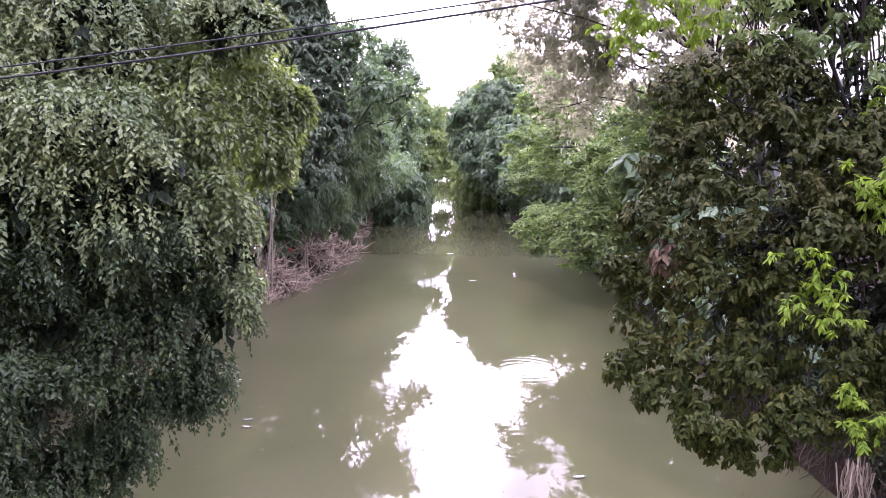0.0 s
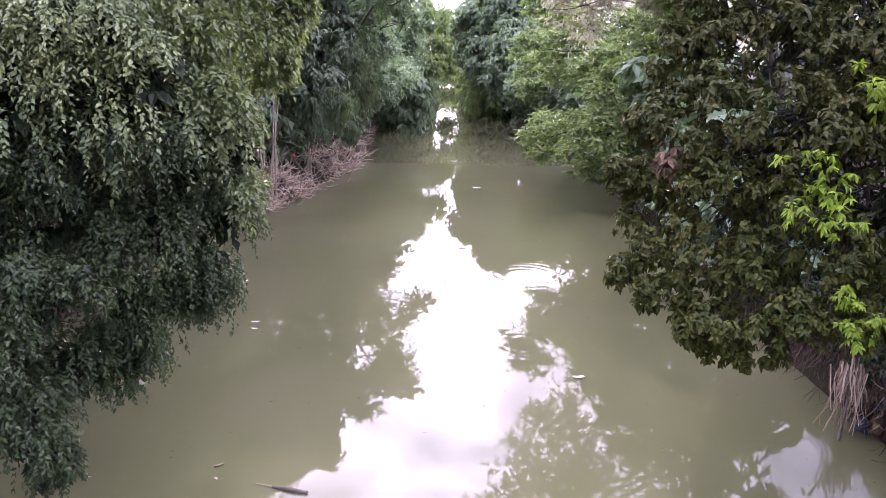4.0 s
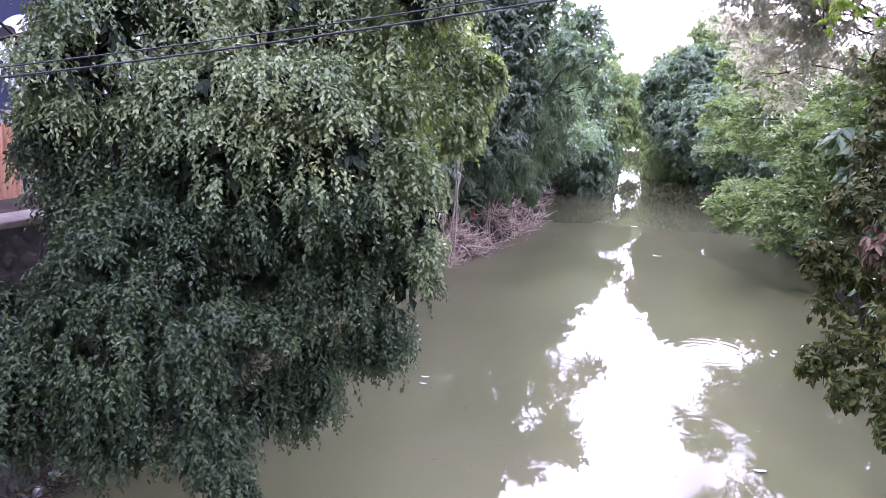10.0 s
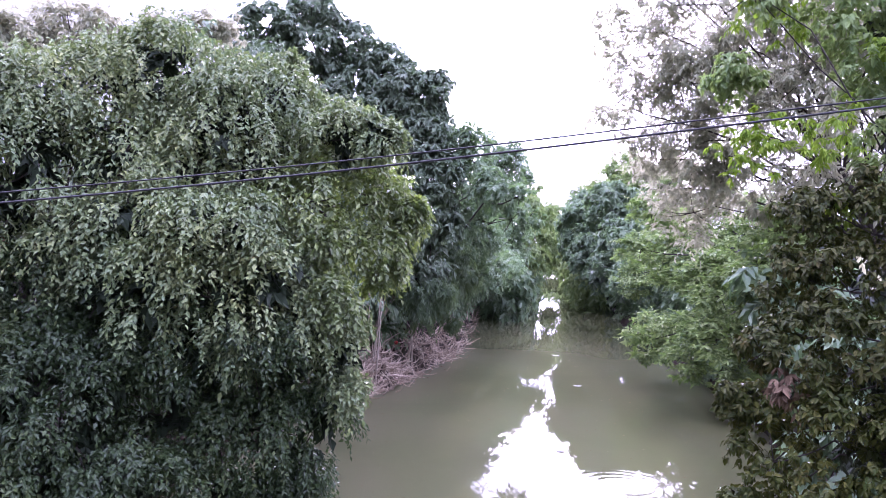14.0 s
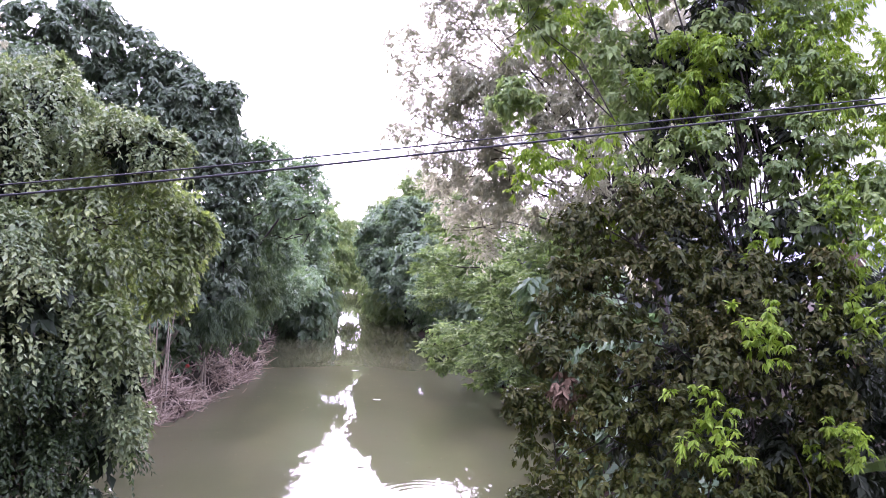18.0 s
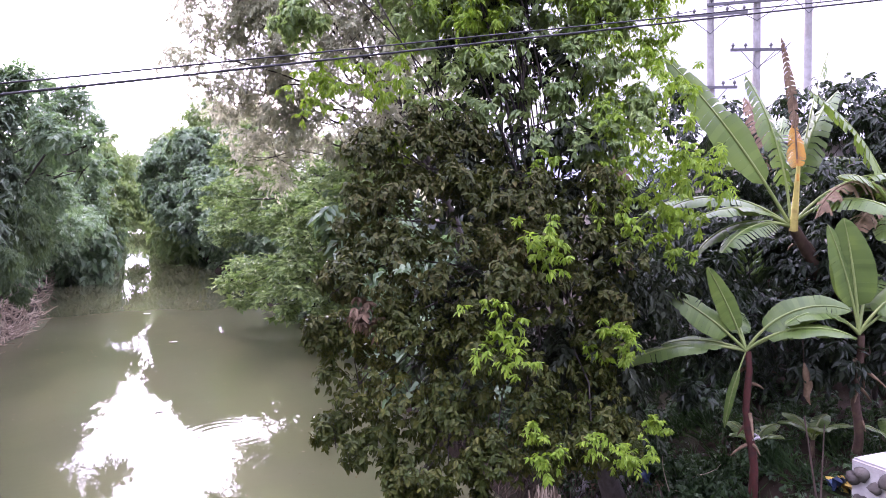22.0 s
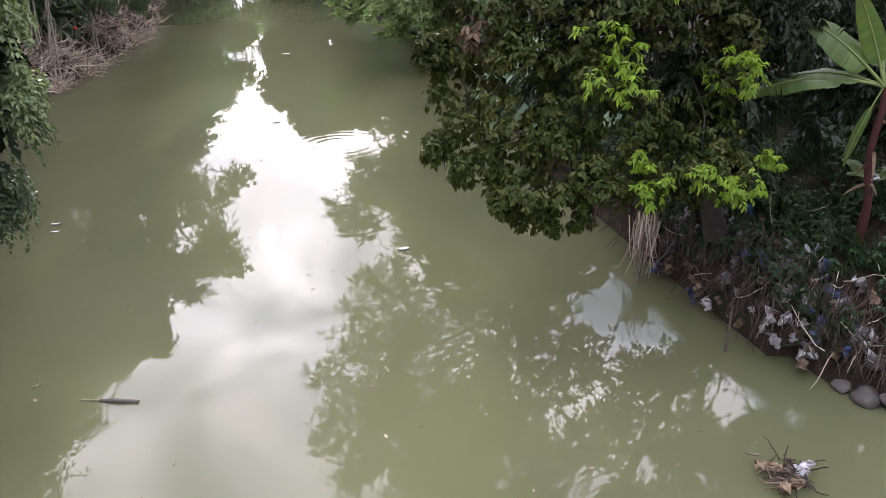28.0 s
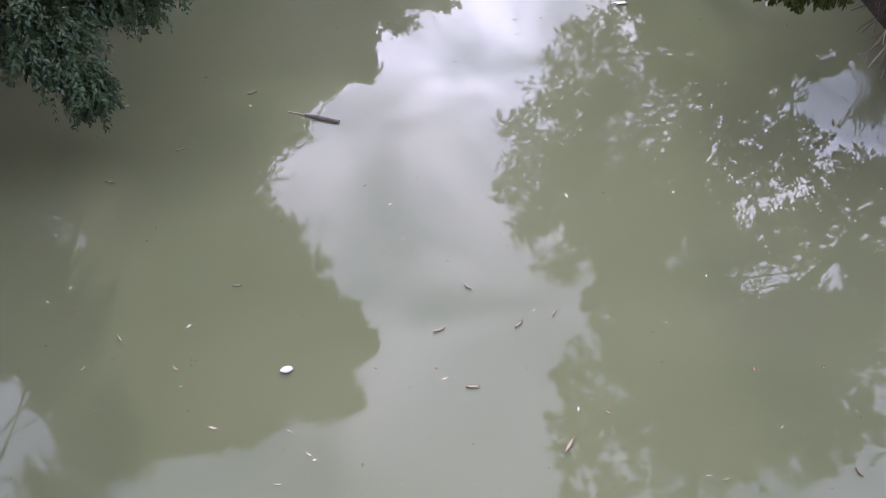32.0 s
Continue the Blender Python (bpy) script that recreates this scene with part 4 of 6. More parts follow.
LEFT_BACK = [(-12.7, 15.4, 10.0, 1.18), (-12.4, 16.9, 9.9, 1.09), (-11.6, 17.5, 10.7, 1.09), (-11.3, 18.8, 10.7, 0.98), (-10.8, 20.2, 11.4, 0.86), (-10.3, 21.6, 11.9, 0.81), (-9.5, 22.0, 11.9, 0.54), (-12.3, 14.4, 8.8, 0.98), (-13.0, 13.9, 9.7, 1.26), (-12.5, 13.0, 7.9, 1.18)]
tree("back_tree", "thin-leaved tree standing behind the fence, paled for backlight and glare", "tree", (-13.5, 17.0, 2.6), (-12.0, 17.5, 8.5),
     [("crown", "", LEFT_BACK, TALL, dict(leaf=0.16, slim=0.45, cover=0.88, droop=0.35, hang=0.5, full=False))], 0.26, 15)
DARK_TREE = [(-12.9, 33.6, 14.7, 1.61), (-11.2, 35.2, 15.4, 1.80), (-9.3, 35.8, 14.7, 1.52), (-7.2, 35.2, 13.3, 1.47), (-5.5, 35.5, 12.8, 1.12), (-9.6, 35.7, 12.8, 2.19), (-11.6, 35.1, 13.0, 2.05), (-6.1, 35.4, 10.9, 1.72), (-7.9, 35.0, 11.0, 1.85), (-5.3, 35.5, 8.7, 1.70), (-5.1, 35.6, 6.5, 1.57), (-5.6, 34.5, 4.6, 1.53), (-5.1, 37.6, 10.7, 1.25), (-12.8, 32.5, 12.4, 1.81), (-6.7, 35.3, 12.1, 1.33), (-5.7, 35.5, 11.5, 1.27), (-7.7, 35.6, 14.0, 1.22)]
tree("dark_round_tree", "tall dark green round-crowned tree on the bank", "tree", (-10.5, 36.0, 2.4), (-8.6, 35.6, 9.5),
     [("crown", "", DARK_TREE, DARK, dict(habit="rosettes", leaf=0.30, slim=0.5, density=1.0, tuft=0.75, full=False)),
      ("inner_crown", "", [(x, y, z, r * 0.7) for x, y, z, r in DARK_TREE], DARK, dict(leaf=0.5, slim=0.6, cover=0.3, full=False, tuft=(7, 0.4)))], 0.38, 16)
BANK_BAMBOO = [(-5.9, 35.4, 5.4, 1.10), (-4.9, 33.6, 3.7, 1.11), (-4.6, 36.6, 3.6, 0.94), (-4.7, 39.6, 5.4, 1.60), (-4.2, 42.7, 4.5, 1.25), (-4.1, 37.7, 2.4, 0.61)]
tree("bank_bamboo", "drooping bamboo thicket above the debris bank", "bamboo", (-7.6, 34.0, 1.6), (-6.0, 34.2, 4.6),
     [("foliage", "", BANK_BAMBOO, BAMBOO, dict(leaf=0.22, slim=0.28, cover=1.04, droop=0.6, hang=0.8, full=False))], 0.12, 17, PALE_BARK)
LEFT_MID = [(-3.4, 36.1, 10.1, 1.46), (-2.1, 39.4, 10.3, 1.30), (-4.1, 45.8, 6.3, 1.7), (-2.9, 53.9, 4.5, 1.8), (-3.6, 49.8, 5.4, 1.9), (-2.2, 61.9, 6.4, 2.0), (-2.6, 95.0, 14.3, 1.8), (-0.7, 42.5, 7.9, 0.8), (-1.6, 41.0, 7.7, 0.9), (-1.0, 32.0, 8.3, 0.5), (-1.7, 33.0, 8.4, 0.7), (-2.5, 34.0, 8.9, 0.8), (-3.6, 44.0, 8.6, 1.3), (-3.6, 36.0, 11.2, 0.75), (-4.6, 42.7, 7.6, 1.88), (-3.9, 47.8, 4.7, 1.40), (-2.4, 57.9, 4.8, 1.35), (-2.7, 40.9, 9.4, 1.50), (-2.9, 39.3, 11.1, 0.72)]
LEFT_FILL = [(-4.4, 62, 3.5, 1.8), (-4.9, 62, 7, 2.0), (-5.0, 68, 5, 2.0), (-5.0, 68, 9.5, 2.0), (-5.5, 75, 8, 2.2), (-5.5, 75, 4, 2.0), (-5.6, 56, 2.5, 1.5), (-4.8, 55, 3.8, 1.5), (-5.0, 80, 11, 2.2), (-5.2, 50, 4.0, 1.5)]
tree("bank_trees", "dense mid-green trees along the far bank", "tree", (-8.5, 50.0, 1.8), (-5.5, 51.0, 6.0),
     [("low_crown", "", LEFT_FILL, MIDGREEN, dict(leaf=0.34, slim=0.5, cover=0.7, full=False)),
      ("crown", "", LEFT_MID, MIDGREEN, dict(leaf=0.26, slim=0.48, cover=0.75, droop=0.3, hang=0.45, full=False))], 0.34, 18)
LEFT_FAR = [(-0.5, 84.9, 10.2, 2.10), (-0.0, 89.9, 7.2, 1.96), (1.1, 119.9, 10.2, 2.09), (1.3, 109.9, 6.8, 1.76), (-0.8, 79.9, 5.3, 1.51), (1.6, 129.9, 4.5, 1.51), (-1.0, 94.9, 12.3, 1.52)]
tree("far_bamboo", "pale green bamboo where the canal bends away", "bamboo", (-4.0, 100.0, 1.6), (-1.5, 100.0, 6.0),
     [("foliage", "", LEFT_FAR, LIMEFAR, dict(leaf=0.5, slim=0.4, cover=0.88, droop=0.5, hang=0.6, full=False))], 0.3, 19)
RIGHT_FAR = [(1.5, 175.0, 2.0, 2.2), (3.2, 178.0, 2.2, 2.2), (5.0, 180.0, 2.4, 2.2), (3.2, 119.9, 9.5, 2.62), (2.9, 129.9, 5.6, 1.89), (3.1, 139.9, 12.5, 1.83), (4.1, 104.8, 6.2, 1.98)]
tree("far_tree", "hazy light green tree closing the view down the canal", "tree", (10.5, 122.0, 1.8), (6.0, 122.0, 6.0),
     [("crown", "", RIGHT_FAR, LIMEFAR, dict(leaf=0.55, slim=0.45, cover=0.88, droop=0.3, hang=0.5, full=False))], 0.3, 20)
RIGHT_DOME = [(4.0, 69.8, 8.2, 2.44), (5.9, 65.6, 9.6, 2.50), (8.2, 66.0, 8.9, 2.3), (4.4, 65.8, 5.8, 2.01), (6.3, 59.6, 6.4, 2.40), (3.6, 79.8, 6.7, 1.86), (7.2, 51.4, 6.1, 1.51), (5.0, 61.7, 4.1, 1.26), (6.2, 55.5, 4.2, 1.30), (4.4, 77.8, 10.1, 1.93), (7.9, 60.0, 7.0, 1.5), (6.4, 75.0, 6.3, 1.8)]
tree("dark_dome_tree", "dark green dome-shaped tree hanging low over water", "tree", (10.5, 64.0, 2.0), (8.0, 63.5, 5.5),
     [("crown", "", RIGHT_DOME, MIDGREEN, dict(habit="rosettes", leaf=0.40, slim=0.5, density=0.8, tuft=0.9, full=False)),
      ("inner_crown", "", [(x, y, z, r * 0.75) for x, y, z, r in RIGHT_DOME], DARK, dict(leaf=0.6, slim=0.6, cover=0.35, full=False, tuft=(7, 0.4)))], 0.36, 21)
RIGHT_LIME_FAR = [(6.5, 94.7, 13.0, 2.49), (8.4, 89.5, 14.6, 2.36), (9.9, 81.3, 13.4, 2.51), (5.1, 104.8, 12.9, 1.99), (14.3, 97.0, 16.0, 3.0), (11.4, 77.0, 11.4, 2.4), (9.3, 84.4, 15.4, 1.86)]
tree("light_green_tree", "light green tree rising behind the dark dome", "tree", (13.0, 78.0, 2.0), (10.0, 78.0, 9.0),
     [("crown", "", RIGHT_LIME_FAR, LIMEFAR, dict(leaf=0.42, slim=0.45, cover=0.94, droop=0.25, hang=0.4, full=False))], 0.32, 22)


def far_woods():
    """Belts of woodland and scrub behind the banks, joined: nobody could count them."""
    rng = np.random.default_rng(31)
    left, right, end, behind, scrub_l, scrub_r, far_l, far_r = [], [], [], [], [], [], [], []
    for y in np.arange(18, 175, 4.2):
        for k in range(2):
            left.append((np.interp(y, LEFT_Y, LEFT_X) - 7 - 2 * rng.random(), y + rng.normal(), 3.0 + 3.6 * k + rng.random(), 2.7 + rng.random() * 0.6))
            if y > 29:
                right.append((np.interp(y, RIGHT_Y, RIGHT_X) + 7 + 2 * rng.random(), y + 2 + rng.normal(), 2.8 + 3.2 * k + rng.random(), 2.7 + rng.random() * 0.6))
    for y in np.arange(24, 175, 2.3):
        back = 2.4 if y < 53 else 0.9
        for z in (1.2, 3.4, 5.2):
            scrub_l.append((np.interp(y, LEFT_Y, LEFT_X) - back - 0.9 * rng.random(), y + rng.normal() * 0.5, z + 0.5 * rng.random(), 1.3 + 0.5 * rng.random()))
    for y in np.arange(17, 175, 2.3):
        for z in (1.2, 3.2, 4.8) if y > 27 else (1.0, 2.0):
            scrub_r.append((np.interp(y, RIGHT_Y, RIGHT_X) + 1.0 + 0.9 * rng.random(), y + rng.normal() * 0.5, z + 0.5 * rng.random(), (1.3 if y > 27 else 0.8) + 0.5 * rng.random()))
    scrub_r += [(6.6, 18.5, 2.2, 1.2), (7.2, 17.2, 2.4, 1.2), (7.0, 21.0, 4.3, 1.3), (7.7, 19.0, 4.1, 1.2), (6.9, 23.5, 5.2, 1.3), (7.4, 25.5, 5.4, 1.4)]
    for y in np.arange(66, 152, 3.6):
        for z in (1.6, 4.4, 7.2, 9.6):
            far_l.append(((-1.2 if y > 110 else -2.4) - 0.018 * z * z - 1.8 * rng.random(), y + rng.normal(), z + rng.random(), 2.0 + 0.5 * rng.random()))
            if y > 80:
                far_r.append(((5.9 if y > 110 else 4.6) + 0.012 * z * z + 1.8 * rng.random(), y + rng.normal(), z + rng.random(), 2.0 + 0.5 * rng.random()))
    for x in np.arange(-60, 70, 6.0):
        end.append((x, 262 + rng.normal() * 5, 5 + rng.random() * 4, 5.0))
    # Belt beyond the bridge, never in view, added to cut low sky light.
    for x in np.arange(-34, 36, 4.5):
        for k in range(3):
            behind.append((x + rng.normal(), -16 - 2 * k + rng.normal(), 3.5 + 4.2 * k, 3.2 + rng.random()))
    for nm, bo, mat, size, dense, lab in (
            ("left_woods", left, DARK, 0.8, 0.35, "dense dark woodland behind the bank"), ("right_woods", right, SHRUB, 0.8, 0.35, "dense green woodland behind the bank"),
            ("left_scrub", scrub_l, MIDGREEN, 0.52, 0.3, "low green scrub along the far water's edge"), ("right_scrub", scrub_r, MIDGREEN, 0.52, 0.3, "low green scrub overhanging the water's edge"),
            ("far_left_trees", far_l, MIDGREEN, 0.7, 0.6, "hazy green trees along the far bank"), ("far_right_trees", far_r, LIMEFAR, 0.7, 0.6, "hazy light green trees along the far bank"),
            ("end_woods", end, LIMEFAR, 1.1, 0.5, "hazy far trees at the end of the canal"), ("unseen_back_woods", behind, DARK, 1.0, 0.4, "unseen woodland belt added beyond the bridge to block sky light")):
        ob = new(nm, mesh_from(nm, *sprays(bo, 32, leaf=size, slim=0.55, cover=dense, full=False), mat))
        tagged(ob, lab, "woodland", kind="stuff")


far_woods()


# ---- cables over the canal ----
def cable(name, a, b, sag, radius, label):
    line = bend(a, b, -sag, 60)
    if name == "power_cable":
        line[:, 2] += 0.0036 * np.minimum(line[:, 0] - 0.5, 0) ** 2
    ob = new(name, mesh_from(name, *tube(line, radius, 8), CABLE, True))
    return tagged(ob, label, "cable", "overhead cables")


def on_line(x, low):
    return (x, 6.5, 7.06 + 0.165 * (x - 0.46) + (0.0 if low else 0.075 - 0.004 * x))


cable("power_cable", on_line(-26, True), on_line(26, True), 0.0, 0.0098, "thick black overhead cable slung across the canal")
cable("power_cable", on_line(-26, False), on_line(26, False), 0.0, 0.007, "thinner black overhead cable above the thick one")


# ---- the right bank: banana plants, shrubs, litter ----
def ground_at(x, y):
    return float(bank_height(x, y))


def banana_leaf(base, az, rise, length, width, arch, torn, seed, mat, parent, roll=0.0, label=""):
    """One banana leaf: arching midrib with two half blades cut into strips; torn strips hang and gape."""
    rng = np.random.default_rng(seed)
    n = 26
    width = width * 1.05
    s = np.linspace(0, 1, n)
    out = np.array([math.sin(radians(az)), math.cos(radians(az)), 0.0])
    ang = radians(rise) - radians(arch) * s ** 1.3
    step = length / (n - 1)
    line = np.zeros((n, 3))
    line[0] = base
    for i in range(1, n):
        line[i] = line[i - 1] + step * (out * math.cos(ang[i]) + np.array([0, 0, math.sin(ang[i])]))
    side0 = np.cross(out, [0, 0, 1.0])
    tang = unit(np.gradient(line, axis=0))
    nor = np.cross(side0[None], tang)
    c, q = math.cos(radians(roll)), math.sin(radians(roll))
    side = c * side0[None] + q * nor
    nor = np.cross(side, tang)
    stem = 0.24
    prof = np.where(s < stem, 0.015, np.clip(np.sin(np.pi * np.clip((s - stem) / (1 - stem), 0, 1) ** 0.72), 0, 1) ** 0.55) * width / 2
    prof[-1] = 0.01
    verts, faces, phase = [], [], 6.28 * rng.random()
    sway = side0 * (0.10 * length * rng.normal() * 0.6)
    line = line + sway * (s ** 2)[:, None]
    for sg in (-1, 1):
        gap = 0.0
        sag = rng.random() * 0.3
        for i in range(n - 1):
            if rng.random() < torn:
                gap, sag = 0.35 * rng.random(), 0.2 + torn * rng.random() * 1.3
            elif torn < 0.3:
                gap = 0.0
            a, b = line[i], line[i + 1]
            lo, hi = prof[i], prof[i + 1]
            ta, tb = tang[i], tang[i + 1]
            fold = 0.07 * math.sin(i * 0.8 + phase * sg) + 0.02 * rng.normal()
            k = len(verts)
            for f in (0.0, 0.5, 1.0):
                drop = -nor[i] * 0 + np.array([0, 0, -1.0]) * (f ** 2) * sag
                lift = nor[i] * (0.25 * f * (1 - f) + fold * f)
                verts.append(a + (side[i] * sg * f + drop + lift) * lo + tb * f * gap * step)
                verts.append(b + (side[i + 1] * sg * f + drop + lift) * hi - tb * f * gap * step * 0.6)
            faces += [[k, k + 1, k + 3, k + 2], [k + 2, k + 3, k + 5, k + 4]]
    leaf = part_np("leaf", np.array(verts), np.array(faces), mat, parent, label, True)
    part_np("midrib", *tube(line + nor * 0.006, np.linspace(0.028, 0.006, n) * (width / 0.5) ** 0.5, 6), RIB if mat is BANANA else mat, leaf, smooth=True)
    return leaf


def banana_plant(base, crown, radius, leaves, stalk_mat, label, seed):
    t = thing("banana_plant", base, label, "banana plant", "banana plants")
    line = bend(base, crown, 0.0, 9) + np.stack([0.03 * np.sin(np.arange(9)), 0.03 * np.cos(np.arange(9) * 1.3), np.zeros(9)], -1)
    part_np("stalk", *tube(line, np.linspace(radius, radius * 0.62, 9) * (1 + 0.06 * np.sin(np.arange(9) * 2.2)), 12), stalk_mat, t, smooth=True)
    rng = np.random.default_rng(seed)
    for i in range(7):
        k = 0.35 + 0.6 * rng.random()
        p = np.array(base) + (np.array(crown) - np.array(base)) * k
        g = unit(np.array([rng.normal(), rng.normal(), -1.4]))
        o = unit(np.array([g[0], g[1], 0])) * radius * 0.9
        part_np("dry_sheath", *tube(bend(p + o, p + o + g * (0.15 + 0.3 * rng.random()), 0.02, 4), [0.03, 0.026, 0.018, 0.006], 5), DRYLEAF, t, "ragged dry brown leaf sheath", True)
    for i, (az, rise, ln, w, arch, torn, mat, rl) in enumerate(leaves):
        banana_leaf(crown, az, rise, ln, w, arch, torn, seed * 50 + i, mat, t, rl)
    return t


zC = ground_at(8.9, 9.05)
young_plant = banana_plant((8.9, 9.05, zC), (8.66, 9.0, 3.8), 0.072, [
    (-62, 46, 1.5, 0.42, 20, 0.03, BANANA, 62), (-56, 70, 1.4, 0.30, 10, 0.02, BANANA, 78), (128, 60, 1.7, 0.42, 78, 0.04, BANANA, -52), (142, 42, 1.55, 0.42, 64, 0.06, BANANA, -18),
    (118, 34, 1.7, 0.40, 60, 0.08, BANANA, -8), (-48, 20, 1.25, 0.38, 40, 0.06, BANANA, 22), (-58, 12, 2.1, 0.44, 52, 0.08, BANANA, 14), (20, 62, 1.15, 0.42, 60, 0.04, BANANA, 0), (-80, -66, 1.2, 0.13, 18, 0.02, BANANA, 80)],
    RED_STALK, "young banana plant with reddish stalk and broad green leaves", 3)
part_np("tie", *tube([(8.86 + 0.095 * math.cos(a), 9.04 + 0.095 * math.sin(a), 2.45 + 0.02 * math.sin(3 * a)) for a in np.linspace(0, 6.3, 16)], 0.022, 6), PLASTIC, young_plant, "pale plastic strip tied round the stalk", True)

old_plant = banana_plant((13.2, 9.9, ground_at(13.2, 9.9)), (10.25, 9.7, 5.6), 0.15, [
    (-66, 60, 3.5, 0.66, 16, 0.10, BANANA, 70), (-60, 40, 2.2, 0.6, 70, 0.2, BANANA, 10), (-85, 30, 2.1, 0.55, 60, 0.25, BANANA, 0), (-100, 14, 1.9, 0.55, 55, 0.3, BANANA, 0), (-70, 20, 1.8, 0.5, 80, 0.2, BANANA, 0),
    (60, 75, 3.0, 0.6, 45, 0.6, BANANA, 20), (120, 55, 2.4, 0.6, 80, 0.4, BANANA, 0), (10, 82, 2.8, 0.55, 26, 0.7, BANANA, -20), (90, 80, 3.2, 0.6, 22, 0.75, BANANA, 40), (170, 45, 2.0, 0.5, 90, 0.4, BANANA, 0)],
    STALK, "tall leaning banana plant with torn leaves and a withered frond", 4)
part_np("petiole", *tube(bend((10.25, 9.65, 5.55), (10.12, 9.45, 6.6), 0.03, 6), np.linspace(0.07, 0.03, 6), 7), YELLOWSTEM, old_plant, "yellow withering leaf stem", True)
banana_leaf((10.13, 9.46, 6.35), 0, 86, 0.95, 0.30, 10, 0.5, 78, ORANGELEAF, old_plant, 75, "orange withering leaf")
banana_leaf((10.12, 9.48, 6.7), 0, 86, 2.0, 0.16, 10, 0.8, 77, DRYLEAF, old_plant, 70, "brown shredded dead leaf")
for k in range(22):
    a, r = k * 2.4, 0.05 + 0.10 * ((k * 0.37) % 1)
    p = np.array([9.45 + r * math.cos(a), 9.8 + r * math.sin(a), 4.85 + 0.018 * k])
    part_np("banana", *tube(bend(p, p + np.array([0.10 * math.cos(a), 0.10 * math.sin(a), 0.09]), -0.025, 5), [0.01, 0.024, 0.027, 0.02, 0.006], 6), BANANA, old_plant, "", True)

banana_plant((10.7, 8.75, ground_at(10.7, 8.75)), (10.15, 8.3, 4.05), 0.08, [
    (-20, 86, 1.75, 0.60, 8, 0.01, BANANA, 66), (-52, 80, 1.7, 0.42, 12, 0.01, BANANA, 55), (125, 62, 1.6, 0.5, 60, 0.05, BANANA, -40), (60, 60, 1.6, 0.60, 60, 0.06, BANANA, 10), (-80, 45, 1.4, 0.50, 80, 0.1, BANANA, 0), (120, 50, 1.4, 0.48, 80, 0.1, BANANA, 0)],
    STALK, "smaller banana plant with tall upright pale green leaves", 5)
dry_plant = banana_plant((12.9, 8.9, ground_at(12.9, 8.9)), (11.7, 8.9, 5.7), 0.14, [
    (-40, 76, 2.6, 0.6, 40, 0.5, BANANA, 0), (60, 60, 2.4, 0.6, 60, 0.4, BANANA, 0), (-95, 50, 1.9, 0.55, 60, 0.3, BANANA, 10), (150, 50, 2.2, 0.6, 70, 0.4, BANANA, 0), (-120, 20, 1.6, 0.5, 70, 0.3, BANANA, 0)],
    STALK, "banana plant with a drooping brown dead leaf", 8)
banana_leaf((11.7, 8.9, 6.0), -85, 40, 2.0, 0.5, 105, 0.9, 79, DRYLEAF, dry_plant, 0, "drooping brown dead leaf")
banana_leaf((11.65, 8.85, 5.8), -100, 30, 1.7, 0.45, 110, 0.9, 80, DRYLEAF, dry_plant, 0, "drooping brown dead leaf")
banana_plant((13.8, 13.4, ground_at(13.8, 13.4)), (13.4, 13.2, 6.2), 0.15, [
    (-30, 70, 2.4, 0.6, 60, 0.5, BANANA, 0), (60, 70, 2.6, 0.6, 50, 0.5, BANANA, 0), (-90, 50, 2.2, 0.6, 70, 0.4, BANANA, 0), (150, 50, 2.2, 0.6, 70, 0.4, BANANA, 0), (0, 82, 2.4, 0.5, 30, 0.8, DRYLEAF, 20)],
    STALK, "ragged banana plant with shredded leaves further back", 6)
banana_plant((9.9, 13.6, ground_at(9.9, 13.6)), (9.7, 13.4, 5.4), 0.14, [
    (-20, 78, 2.5, 0.55, 35, 0.6, BANANA, 20), (40, 65, 2.2, 0.55, 60, 0.4, BANANA, 0), (-80, 45, 2.0, 0.5, 70, 0.4, BANANA, 0), (100, 50, 2.0, 0.5, 70, 0.4, BANANA, 0), (10, 84, 2.6, 0.4, 18, 0.9, DRYLEAF, 30)],
    STALK, "banana plant with frayed upright leaves among the shrubs", 7)
for k, (x, y, n) in enumerate([(10.6, 9.5, 5), (11.0, 8.3, 4), (9.7, 9.9, 4)]):
    sk = thing("banana_sucker", (x, y, ground_at(x, y)), "low banana sucker with a few broad leaves", "banana plant", "banana suckers")
    part_np("stalk", *tube(bend((x, y, ground_at(x, y) - 0.05), (x, y, ground_at(x, y) + 0.3), 0, 4), 0.04, 7), STALK, sk, smooth=True)
    for i in range(n):
        banana_leaf((x, y, ground_at(x, y) + 0.28), i * 360 / n + 40 * k, 62, 0.75, 0.3, 75, 0.04, 900 + 10 * k + i, BANANA, sk)


def hanging_litter():
    t = thing("hanging_dry_leaf", (9.72, 8.9, 3.2), "dry brown banana flower and leaf hanging on a string", "dry leaf")
    part_np("string", *tube(bend((9.72, 8.95, 4.2), (9.72, 8.9, 3.5), 0, 5), 0.008, 5), ROOTS, t)
    part_np("dry_flower", *tube([(9.72, 8.9, 3.55), (9.74, 8.88, 3.4), (9.78, 8.86, 3.2), (9.73, 8.85, 3.05), (9.8, 8.84, 2.9)], [0.01, 0.055, 0.07, 0.05, 0.008], 7), DRYLEAF, t, smooth=True)


hanging_litter()

